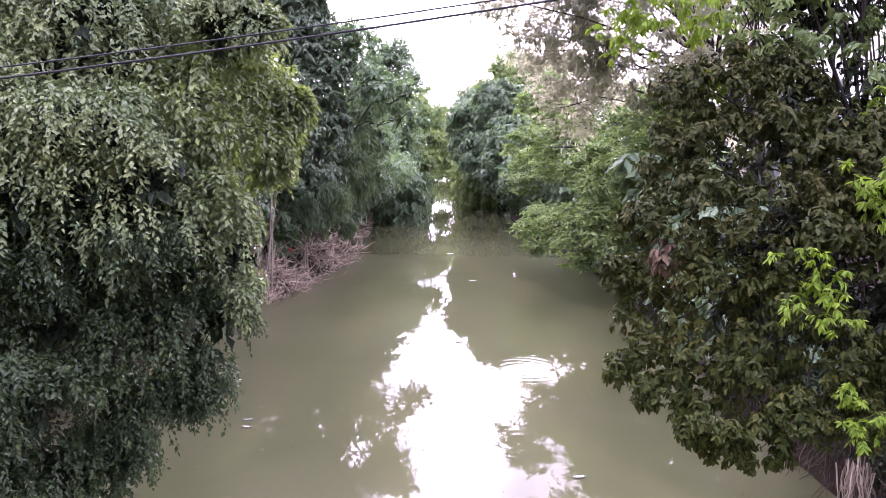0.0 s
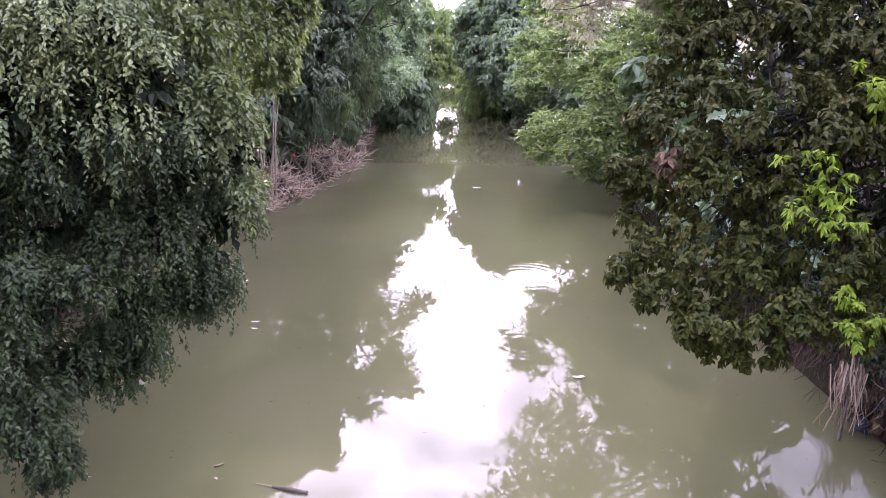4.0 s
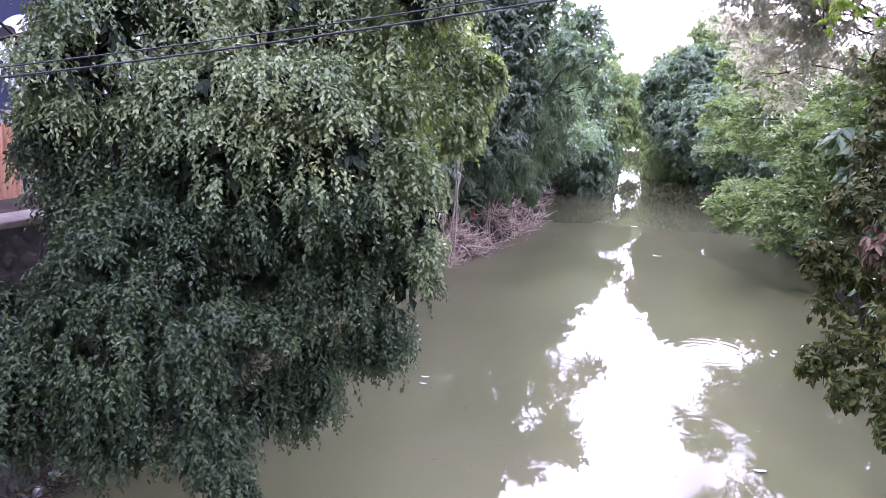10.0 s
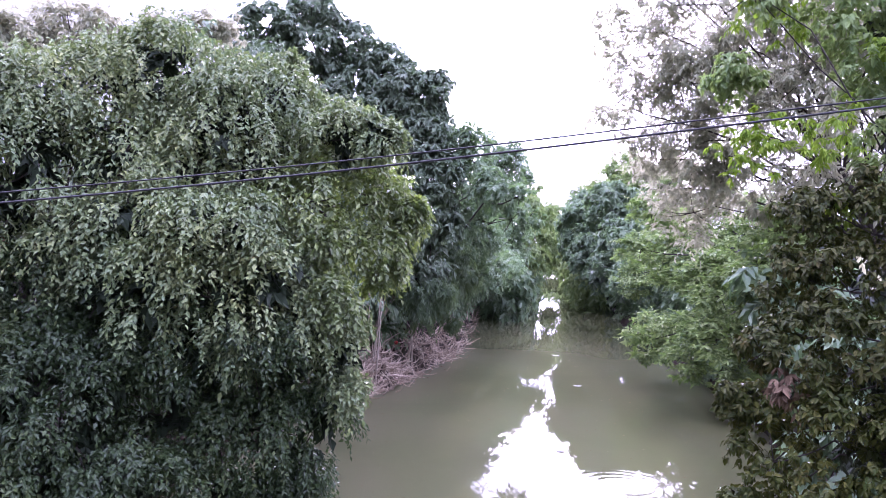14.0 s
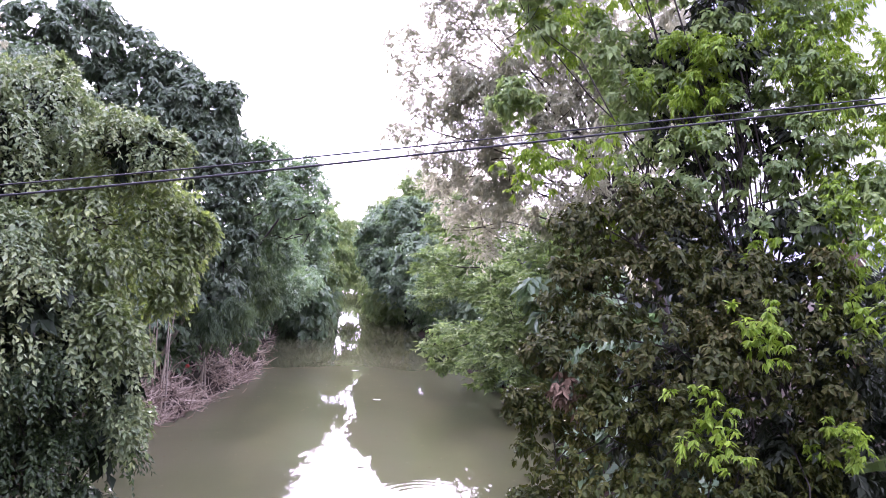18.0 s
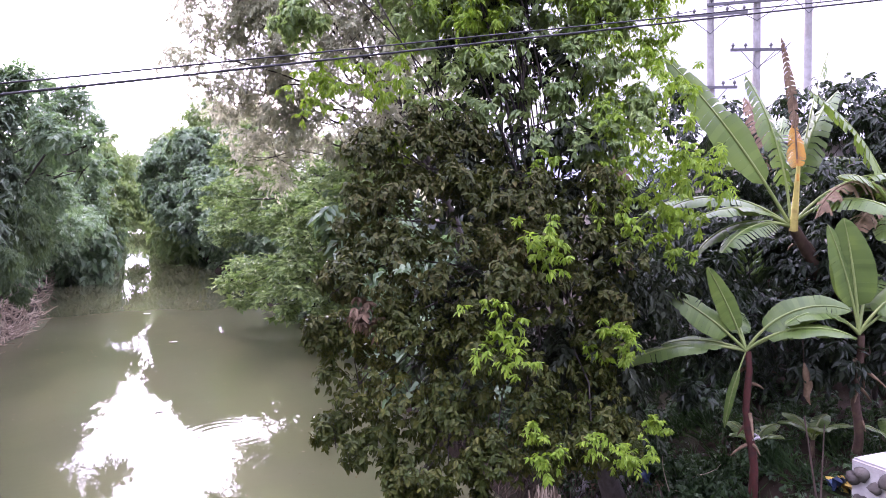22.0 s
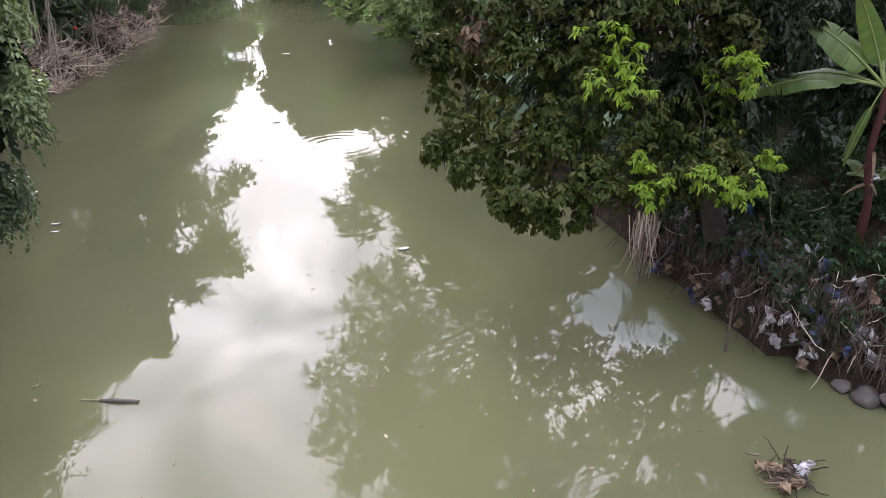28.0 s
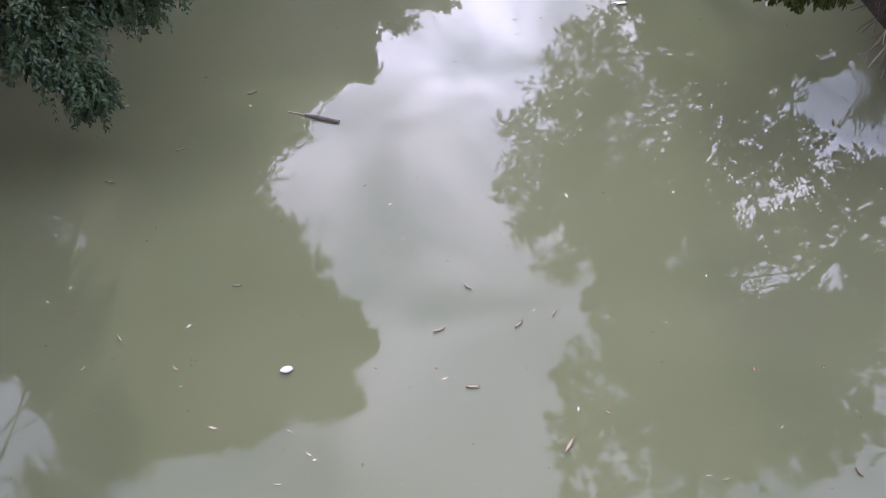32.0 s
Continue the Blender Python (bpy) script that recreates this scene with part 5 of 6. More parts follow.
SHRUB_A = [(12.5, 16.0, 4.0, 1.8), (11.2, 15.2, 3.0, 1.4), (15.0, 15.0, 4.0, 2.0), (14.0, 18.0, 5.0, 2.0), (17.0, 17.0, 5.0, 2.2), (13.5, 12.0, 3.6, 1.4), (15.5, 12.5, 4.5, 1.8), (12.0, 12.5, 3.2, 1.2), (13.7, 11.8, 7.9, 0.66), (13.7, 11.0, 7.3, 0.76), (13.5, 12.1, 7.4, 0.59), (12.8, 12.8, 6.3, 0.78), (12.7, 11.4, 6.3, 0.74), (13.3, 10.7, 6.3, 0.74), (12.6, 14.4, 7.3, 0.83), (13.7, 14.7, 7.6, 0.73), (12.7, 15.6, 8.2, 0.73), (16.2, 15.0, 8.5, 0.64), (14.4, 10.9, 7.8, 0.79), (11.9, 13.6, 6.1, 0.78)]
SHRUB_B = [(9.2, 10.7, 4.6, 0.61), (9.2, 10.1, 4.2, 0.54), (10.9, 10.5, 4.8, 0.77), (11.0, 9.7, 4.6, 0.64), (11.8, 9.5, 4.6, 0.66), (8.3, 9.9, 3.7, 0.43), (10.1, 9.2, 3.5, 0.45), (8.7, 9.5, 3.6, 0.38), (9.0, 11.5, 4.5, 0.53), (10.2, 8.6, 3.6, 0.44), (11.7, 8.8, 4.2, 0.74), (7.9, 9.2, 3.2, 0.27), (10.6, 11.5, 4.9, 0.68), (9.8, 9.7, 4.2, 0.45), (10.3, 9.4, 4.0, 0.46), (9.1, 9.5, 3.9, 0.34), (7.6, 10.2, 3.9, 0.37)]
SHRUB_C = [(12.2, 10.5, 6.2, 0.81), (11.9, 9.3, 5.8, 0.76), (11.6, 10.4, 5.4, 0.68), (11.6, 9.7, 4.9, 0.77), (11.5, 8.9, 4.5, 0.74), (10.7, 9.9, 4.5, 0.53), (10.7, 9.2, 3.8, 0.62), (11.1, 8.7, 3.7, 0.62), (12.2, 8.9, 5.4, 0.87), (11.2, 10.8, 5.2, 0.68), (10.4, 10.3, 4.0, 0.53), (10.2, 11.2, 5.4, 0.55), (11.5, 8.2, 4.2, 0.82)]
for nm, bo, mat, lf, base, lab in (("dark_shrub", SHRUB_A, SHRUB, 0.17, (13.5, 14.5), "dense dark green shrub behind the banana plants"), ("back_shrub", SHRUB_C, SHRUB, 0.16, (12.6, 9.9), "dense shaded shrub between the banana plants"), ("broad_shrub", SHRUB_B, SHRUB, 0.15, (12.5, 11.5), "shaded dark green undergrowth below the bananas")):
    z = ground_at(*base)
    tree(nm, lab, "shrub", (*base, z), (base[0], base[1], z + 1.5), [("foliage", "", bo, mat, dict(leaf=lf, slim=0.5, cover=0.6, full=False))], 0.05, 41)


def bank_weeds():
    """Ground cover on the right bank."""
    rng = np.random.default_rng(51)
    low, grass = [], []
    for _ in range(300):
        y = 6.0 + 10 * rng.random()
        x = np.interp(y, RIGHT_Y, RIGHT_X) + 0.7 + 5.0 * rng.random() ** 1.5
        if (x - 8.9) ** 2 + (y - 9.05) ** 2 < 0.06:
            continue
        low.append((x, y, ground_at(x, y) + 0.10, 0.2 + 0.25 * rng.random()))
    ob = new("bank_weeds", mesh_from("bank_weeds", *sprays(low, 52, leaf=0.09, slim=0.62, cover=0.2, per=6, tuft=(7, 0.5), full=False), WEED))
    tagged(ob, "leafy green weeds covering the bank", "weeds", kind="stuff")
    n = 5200
    c = rng.random((n // 26, 2)) * np.array([4.0, 11.0]) + np.array([0.4, 6.5])
    p = np.repeat(c, 26, 0)[:n] + rng.normal(size=(len(c) * 26, 2))[:n] * 0.09
    x = np.interp(p[:, 1], RIGHT_Y, RIGHT_X) + p[:, 0]
    base = np.stack([x, p[:, 1], bank_height(x, p[:, 1])], -1)
    way = rng.normal(size=(len(p), 3)) * 0.5 + np.array([-0.35, 0, 1.1])
    ln = 0.3 + 0.35 * rng.random(len(p))
    v, f = blades(base, way, rng.normal(size=(len(p), 3)), ln, np.full(len(p), 0.014), 0.1, True)
    ob = new("grass_tufts", mesh_from("grass_tufts", v, f, WEED))
    tagged(ob, "long thin grass blades leaning over the bank", "grass", kind="stuff")


bank_weeds()


def strands(name, label, category, mat, seed, n, where, length, radius, lean, sag):
    """A tangle of dry stalks or roots; where: a function of the generator that gives a foot."""
    rng = np.random.default_rng(seed)
    out = []
    for _ in range(n):
        a = np.array(where(rng))
        g = unit(rng.normal(size=3) * np.array([1, 1, 0.5]) + np.array(lean))
        ln = length * (0.35 + 0.9 * rng.random())
        line = bend(a, a + g * ln, -sag * ln * (rng.random() - 0.25), 6) + rng.normal(size=(6, 3)) * 0.02 * ln
        line[:, 2] = np.maximum(line[:, 2], -0.05)
        out.append(tube(line, np.linspace(radius, radius * 0.4, 6) * (0.6 + 0.8 * rng.random()), 4))
    ob = new(name, mesh_from(name, *join(out), mat))
    return tagged(ob, label, category, kind="stuff")


def right_edge(rng):
    y = 7.2 + 9.5 * rng.random() ** 1.4
    x = np.interp(y, RIGHT_Y, RIGHT_X) + 0.05 + 0.9 * rng.random()
    return (x, y, max(0.0, ground_at(x, y)) + 0.25 + 0.45 * rng.random())


def left_edge(rng):
    """Feet of the reeds: two heaps, one before the stems and one on the spit, and a thinner line beyond."""
    k = rng.random()
    y = 31.6 + 1.4 * rng.normal() if k < 0.42 else (40.5 + 3.2 * rng.normal() if k < 0.82 else 46 + 30 * rng.random())
    back = abs(rng.normal()) * 0.85
    if math.sin(y * 2.7) + math.sin(back * 5 + y * 1.1) < 0.1 and rng.random() < 0.9:
        return left_edge(rng)
    x = np.interp(y, LEFT_Y, LEFT_X) - back + 0.2
    return (x, y, max(0.0, ground_at(x, y)) + (0.2 + 0.5 * rng.random()) * max(0.1, 1 - abs(back - 0.8)) * (1 + 0.5 * math.sin(y * 2.6)))


def wall_foot(rng):
    y = 7.0 + 4.5 * rng.random()
    x = np.interp(y, LEFT_Y, LEFT_X) + 0.75 * rng.random()
    return (x, y, 0.05 + 0.25 * rng.random())


strands("root_tangle", "tangle of dry brown roots and stalks hanging to water", "roots", ROOTS, 61, 1300, right_edge, 0.55, 0.0058, (-0.7, -0.4, -2.2), 0.35)
strands("hanging_roots", "brown fringe of roots hanging from the undercut bank", "roots", ROOTS, 67, 420, lambda g: (lambda y: (np.interp(y, RIGHT_Y, RIGHT_X) + 0.1 + 0.7 * g.random(), y, 0.55 + 0.6 * g.random()))(10.8 + 5.0 * g.random()), 0.75, 0.007, (-0.6, -0.4, -2.0), 0.3)
strands("fallen_stalks", "pale dry stalks strewn over the bank", "stalks", REED, 65, 60, lambda g: (lambda x, y: (x, y, max(0.0, ground_at(x, y)) + 0.1 + 0.25 * g.random()))(*(lambda y: (np.interp(y, RIGHT_Y, RIGHT_X) + 0.1 + 1.6 * g.random(), y))(7.0 + 5.0 * g.random())), 0.7, 0.008, (-0.3, -0.3, -0.15), 0.3)
strands("dry_reed_bank", "pinkish-brown heap of dry reeds along the bank", "reeds", REED, 62, 1500, left_edge, 0.85, 0.022, (0.4, -0.15, 0.35), 0.5)
strands("wall_litter", "brown litter of roots and rags below the wall", "litter", ROOTS, 63, 260, wall_foot, 0.5, 0.012, (0.2, 0, 0.1), 0.4)
strands("dry_straw_bundle", "pale bundle of dry straw hanging from the bank", "straw", REED, 64, 70, lambda g: (6.75 + 0.12 * g.normal(), 11.6 + 0.12 * g.normal(), 1.05 + 0.1 * g.normal()), 0.9, 0.012, (-0.3, -0.4, -6.0), 0.1)


def stake(x, y, top, lean, radius, label, name="bare_stem", mat=None):
    z = max(-0.4, ground_at(x, y) - 0.2)
    ob = new(name, mesh_from(name, *tube(bend((x, y, z), (x + lean[0], y + lean[1], top), 0.05, 8), np.linspace(radius, radius * 0.45, 8), 7), mat or PALE_BARK, True))
    return tagged(ob, label, "stem", "bare stems")


for x, y, top, lean in [(-6.4, 31.1, 4.4, (0.05, 0.2)), (-6.75, 31.2, 4.3, (0.55, 0.2)), (-6.85, 31.3, 4.7, (-0.45, 0.2)), (-6.6, 31.4, 4.9, (0.15, 0.3)), (-7.3, 31.6, 4.4, (0.35, 0.2)), (-7.0, 31.8, 4.6, (0.0, 0.2)), (-5.75, 35.2, 2.5, (0.08, 0.1)), (-5.6, 35.4, 2.1, (-0.1, 0.1)), (-5.9, 35.5, 2.2, (0.25, 0.1))]:
    stake(x, y, top, lean, 0.045, "pale bare stem rising from the debris bank")
for x, y, top, lean in [(6.62, 8.7, 0.75, (0.03, 0.06)), (6.3, 11.0, 0.9, (0.5, 0.6))]:
    stake(x, y, top, lean, 0.03, "thin dark stake standing in the water", "water_stake", DRIFT)
stake(9.25, 8.1, 2.9, (-0.05, 0.3), 0.022, "thin forked dry branch above the weeds", "dry_branch", ROOTS)
stake(9.2, 8.1, 2.75, (0.35, 0.25), 0.018, "thin forked dry branch above the weeds", "dry_branch", ROOTS)


def rag(seed, size, mat):
    """A crumpled, hanging scrap of plastic or cloth."""
    rng = np.random.default_rng(seed)
    n = 6
    u, v = np.meshgrid(np.linspace(-0.5, 0.5, n), np.linspace(0, 1, n), indexing="ij")
    taper = 0.35 + 0.65 * np.sin(np.pi * (0.15 + 0.8 * v))
    p = np.stack([u * taper * size * 0.7, 0.22 * size * rng.normal(size=(n, n)), -v * size], -1) + rng.normal(size=(n, n, 3)) * 0.07 * size
    i, j = np.meshgrid(np.arange(n - 1), np.arange(n - 1), indexing="ij")
    q = np.stack([i * n + j, (i + 1) * n + j, (i + 1) * n + j + 1, i * n + j + 1], -1).reshape(-1, 4)
    v3 = p.reshape(-1, 3)
    back = v3 + np.array([0, 0.006, 0])
    return mesh_from("plastic_scrap", np.concatenate([v3, back]), np.concatenate([q, q[:, ::-1] + len(v3)]), mat, True)


def scatter_rags():
    rng = np.random.default_rng(71)
    sets = [(PLASTIC, "dirty white plastic scrap caught in the roots", "plastic scrap"), (BLUEPLASTIC, "blue plastic scrap caught in the roots", "plastic scrap"), (DRYLEAF, "brown rag caught in the roots", "rag")]
    meshes = [[rag(100 * k + i, 0.24, m) for i in range(4)] for k, (m, _, _) in enumerate(sets)]
    for i in range(120):
        k = 0 if rng.random() < 0.55 else (1 if rng.random() < 0.35 else 2)
        y = 7.2 + 5.2 * rng.random()
        x = np.interp(y, RIGHT_Y, RIGHT_X) + 0.0 + 1.3 * rng.random() ** 1.3
        z = max(0.02, ground_at(x, y)) + 0.2 + 0.2 * rng.random()
        ob = new("plastic_scrap" if k < 2 else "rag", meshes[k][i % 4])
        ob.matrix_world = pose(x, y, z, rng.normal() * 25, rng.normal() * 25, rng.random() * 360) @ Matrix.Scale(0.45 + 0.7 * rng.random(), 4)
        tagged(ob, sets[k][1], sets[k][2], "litter on the right bank")
    for i in range(16):
        y = 7.5 + 3.5 * rng.random()
        x = np.interp(y, LEFT_Y, LEFT_X) + 0.1 + 0.7 * rng.random()
        ob = new("plastic_scrap", meshes[0][i % 4])
        ob.matrix_world = pose(x, y, 0.32 + 0.1 * rng.random(), rng.normal() * 40, rng.normal() * 40, rng.random() * 360) @ Matrix.Scale(0.5 + 0.5 * rng.random(), 4)
        tagged(ob, "pale plastic scrap on the litter below the wall", "plastic scrap", "litter below the wall")
    for x, y, mat, lab in [(9.95, 8.35, YELLOWPLASTIC, "yellow food wrapper on the weeds"), (10.05, 8.2, YELLOWPLASTIC, "yellow food wrapper on the weeds"), (9.9, 8.25, BLUEPLASTIC, "blue plastic bag on the weeds"), (9.55, 7.75, PLASTIC, "white paper bag on the weeds"), (8.3, 8.35, PLASTIC, "grey-white sack half buried in weeds")]:
        ob = new("wrapper", rag(int(x * 100), 0.24, mat))
        ob.matrix_world = pose(x, y, ground_at(x, y) + 0.2, 60, 10, x * 77)
        tagged(ob, lab, "litter", "litter on the weeds")


scatter_rags()


def rocks(seed, spots, mat, name, label):
    rng = np.random.default_rng(seed)
    for x, y, r in spots:
        bm = bmesh.new()
        bmesh.ops.create_icosphere(bm, subdivisions=3, radius=r)
        k = rng.random(3) * 6
        for v in bm.verts:
            v.co *= 1 + 0.22 * math.sin(v.co.x / r * 2.3 + k[0]) * math.cos(v.co.y / r * 2.1 + k[1]) + 0.10 * math.sin(v.co.x / r * 5.1 + k[2]) * math.sin(v.co.z / r * 4.3 + k[1]) + 0.015 * rng.normal()
            v.co.z *= 0.65
        for f in bm.faces:
            f.smooth = True
        ob = part(name, bm, mat, None)
        ob.location = (x, y, max(0.0, ground_at(x, y)) + r * 0.25)
        tagged(ob, label, "rock", "bank rocks")


rocks(81, [(7.75, 7.15, 0.2), (7.95, 6.9, 0.17), (7.6, 7.45, 0.13), (8.2, 7.0, 0.22), (8.0, 7.35, 0.14), (8.4, 6.7, 0.2)], STONE, "rock", "grey-brown rock at the muddy water's edge")


def white_wall():
    t = thing("garden_wall", (10.4, 7.4, 1.2), "short whitewashed block wall with a broken stone end", "wall")
    bm = bmesh.new()
    box(bm, (9.5, 6.6, 0.6), (11.8, 7.85, 2.42))
    bmesh.ops.bevel(bm, geom=bm.edges[:], offset=0.03, segments=2, affect="EDGES")
    part("plastered_block", bm, WHITEWASH, t, "stained white plaster")
    rng = np.random.default_rng(83)
    for i in range(60):
        x, y, z = 9.42 + 0.1 * rng.random(), 6.7 + 1.15 * rng.random(), 1.2 + 1.1 * rng.random()
        bm = bmesh.new()
        r, k = 0.06 + 0.06 * rng.random(), rng.random(3) * 6
        bmesh.ops.create_icosphere(bm, subdivisions=2, radius=r)
        for v in bm.verts:
            v.co *= 1 + 0.22 * math.sin(v.co.x / r * 2.4 + k[0]) * math.cos(v.co.y / r * 2.2 + k[1]) + 0.12 * math.sin(v.co.z / r * 4.6 + k[2])
        for f in bm.faces:
            f.smooth = True
        o = part("stone", bm, STONE, t)
        o.location = (x, y, z)


white_wall()


strands("debris_clump", "clump of brown leaves and twigs in the shallows", "debris", ROOTS, 66, 60, lambda g: (5.68 + 0.13 * g.normal(), 6.02 + 0.13 * g.normal(), 0.03 + 0.1 * g.random()), 0.28, 0.012, (0, 0, 0.1), 0.3)
for k in range(7):
    ob = new("rag", rag(300 + k, 0.16, PLASTIC if k % 3 == 0 else DRYLEAF))
    ob.matrix_world = pose(5.68 + 0.2 * math.cos(k * 2.1), 6.02 + 0.2 * math.sin(k * 2.1), 0.12, 65 + 9 * k, 10 * k, 51 * k)
    tagged(ob, "sodden brown scrap lying in the shallows", "rag", "scraps in the shallows")


# ---- utility poles and the house behind the bananas ----
def utility_pole(x, y, top, lean, arms, label):
    z = ground_at(x, y)
    t = thing("utility_pole", (x, y, z), label, "utility pole", "utility poles")
    part_np("shaft", *tube([(x, y, z - 0.5), (x - lean * 0.5, y, (z + top) / 2), (x - lean, y, top)], [0.19, 0.165, 0.13], 14), CONCRETE, t, "pale grey tapered concrete", True)
    for h, half, turn in arms:
        cx = x - lean * (h - z) / (top - z)
        dx, dy = math.cos(radians(turn)), math.sin(radians(turn))
        bm = bmesh.new()
        vs = box(bm, (-half, -0.24, -0.055), (half, -0.14, 0.055))
        bmesh.ops.transform(bm, matrix=pose(cx, y, h, 0, 0, turn), verts=vs)
        part("crossarm", bm, DARKMETAL, t)
        for k in (-0.9, -0.45, 0.45, 0.9):
            px, py = cx + dx * half * k + 0.19 * dy, y + dy * half * k - 0.19 * dx
            part_np("insulator", *tube([(px, py, h + 0.05), (px, py, h + 0.12), (px, py, h + 0.15), (px, py, h + 0.22), (px, py, h + 0.27)], [0.03, 0.03, 0.075, 0.06, 0.02], 8), DARKMETAL, t, smooth=True)
        for sg in (-1, 1):
            a = (cx + dx * half * 0.6 * sg + 0.18 * dy, y + dy * half * 0.6 * sg - 0.18 * dx, h - 0.05)
            part_np("brace", *tube([a, (cx + 0.15 * dy, y - 0.15 * dx, h - 0.75)], 0.02, 4), DARKMETAL, t)
    return t


utility_pole(22.55, 25.5, 16.8, 0.25, [(13.5, 1.4, -40), (10.6, 1.0, -25)], "pale concrete utility pole with a low crossarm")
utility_pole(23.8, 24.4, 16.8, 0.1, [(13.9, 1.9, -40), (12.0, 1.1, -25)], "pale concrete utility pole carrying a long crossarm")
utility_pole(25.05, 23.05, 16.4, 0.05, [(14.6, 1.3, -40), (14.0, 1.1, -40)], "pale concrete utility pole with a transformer rack")
for a, b in (((22.1, 25.7, 13.75), (26.2, 22.0, 14.85)), ((23.2, 24.9, 14.15), (30.0, 17.0, 14.6)), ((21.9, 25.9, 13.75), (16.0, 40.0, 14.2)), ((24.6, 23.5, 12.2), (23.0, 25.1, 10.9))):
    cable("line_wire", a, b, 0.15, 0.014, "thin dark wire strung between the utility poles")


def gable_house(x0, y0, x1, y1, base, eaves, ridge, turn, label, wall_mat, roof_mat):
    cx, cy = (x0 + x1) / 2, (y0 + y1) / 2
    w, d = (x1 - x0) / 2, (y1 - y0) / 2
    t = thing("house", (cx, cy, base), label, "house", "houses")
    m = pose(cx, cy, 0, 0, 0, turn)

    def add(name, fn, mat, parent, lab=""):
        bm = bmesh.new()
        fn(bm)
        bmesh.ops.transform(bm, matrix=m, verts=bm.verts[:])
        return part(name, bm, mat, parent, lab)

    for lo, hi in (((-w, -d, base), (w, -d + 0.2, eaves)), ((-w, d - 0.2, base), (w, d, eaves)), ((-w, -d + 0.2, base), (-w + 0.2, d - 0.2, eaves)), ((w - 0.2, -d + 0.2, base), (w, d - 0.2, eaves))):
        add("wall", lambda bm: box(bm, lo, hi), wall_mat, t)
    for sg in (-1, 1):
        n = 14
        for i in range(n):
            def sheet(bm):
                xa, xb = -w - 0.5 + (2 * w + 1) * i / n, -w - 0.47 + (2 * w + 1) * (i + 1) / n
                h = 0.03 if i % 2 else 0.0
                vs = [bm.verts.new(c) for c in ((xa, sg * (d + 0.5), eaves - 0.25 + h), (xb, sg * (d + 0.5), eaves - 0.25 + h), (xb, 0, ridge + h), (xa, 0, ridge + h), (xa, sg * (d + 0.5), eaves - 0.27 + h), (xb, sg * (d + 0.5), eaves - 0.27 + h), (xb, 0, ridge - 0.02 + h), (xa, 0, ridge - 0.02 + h))]
                for f in ((0, 1, 2, 3), (7, 6, 5, 4), (0, 4, 5, 1), (2, 6, 7, 3), (1, 5, 6, 2), (3, 7, 4, 0)):
                    bm.faces.new([vs[k] for k in f])
            add("roof_sheet", sheet, roof_mat, t)
    for k in (-0.5, 0.4):
        wn = add("window", lambda bm: box(bm, (w * k - 0.6, -d - 0.04, eaves - 1.9), (w * k + 0.6, -d + 0.02, eaves - 0.7)), DARKMETAL, t)
        add("frame", lambda bm: box(bm, (w * k - 0.68, -d - 0.07, eaves - 0.7), (w * k + 0.68, -d + 0.0, eaves - 0.6)), WHITEWASH, wn)
        add("sill", lambda bm: box(bm, (w * k - 0.7, -d - 0.12, eaves - 2.0), (w * k + 0.7, -d + 0.0, eaves - 1.9)), WHITEWASH, wn)
    return t


gable_house(19.5, 18.0, 29.0, 25.0, 2.0, 8.2, 9.8, -42, "house with weathered grey sheet roof behind the bananas", PLASTER, ROOFTIN)


# ---- the left bank: stone wall, orange fence, sign ----
def left_wall():
    t = thing("retaining_wall", (-9.0, 6.0, 0), "dark rubble stone retaining wall above the water", "wall", kind="structure")
    bm = bmesh.new()
    box(bm, (-9.3, -0.7, -0.8), (-8.72, 13.6, 4.1))
    part("core", bm, MORTAR, t)
    bm = bmesh.new()
    box(bm, (-9.36, -0.7, 4.1), (-8.64, 13.6, 4.22))
    bmesh.ops.bevel(bm, geom=bm.edges[:], offset=0.02, segments=1, affect="EDGES")
    part("coping", bm, COPING, t, "worn brownish concrete coping")
    rng = np.random.default_rng(91)
    shapes = []
    for i in range(8):
        bm = bmesh.new()
        bmesh.ops.create_icosphere(bm, subdivisions=1, radius=1.0)
        for v in bm.verts:
            v.co *= 0.85 + 0.3 * rng.random()
            v.co.x *= 0.35
        me = bpy.data.meshes.new("stone")
        bm.to_mesh(me)
        bm.free()
        me.materials.append(STONE)
        shapes.append(me)
    for row in range(14):
        y = 5.0 + (row % 2) * 0.15
        while y < 13.5:
            w = 0.24 + 0.16 * rng.random()
            o = new("stone", shapes[rng.integers(8)])
            o.parent = t
            o.matrix_parent_inverse = Matrix.Translation((9.0, -6.0, 0))
            o.matrix_basis = pose(-8.72, y, 0.12 + row * 0.29 + 0.04 * rng.normal(), rng.normal() * 12, 0, 0) @ Matrix.Diagonal((0.22, w * 0.52, 0.15, 1))
            y += w * 1.12


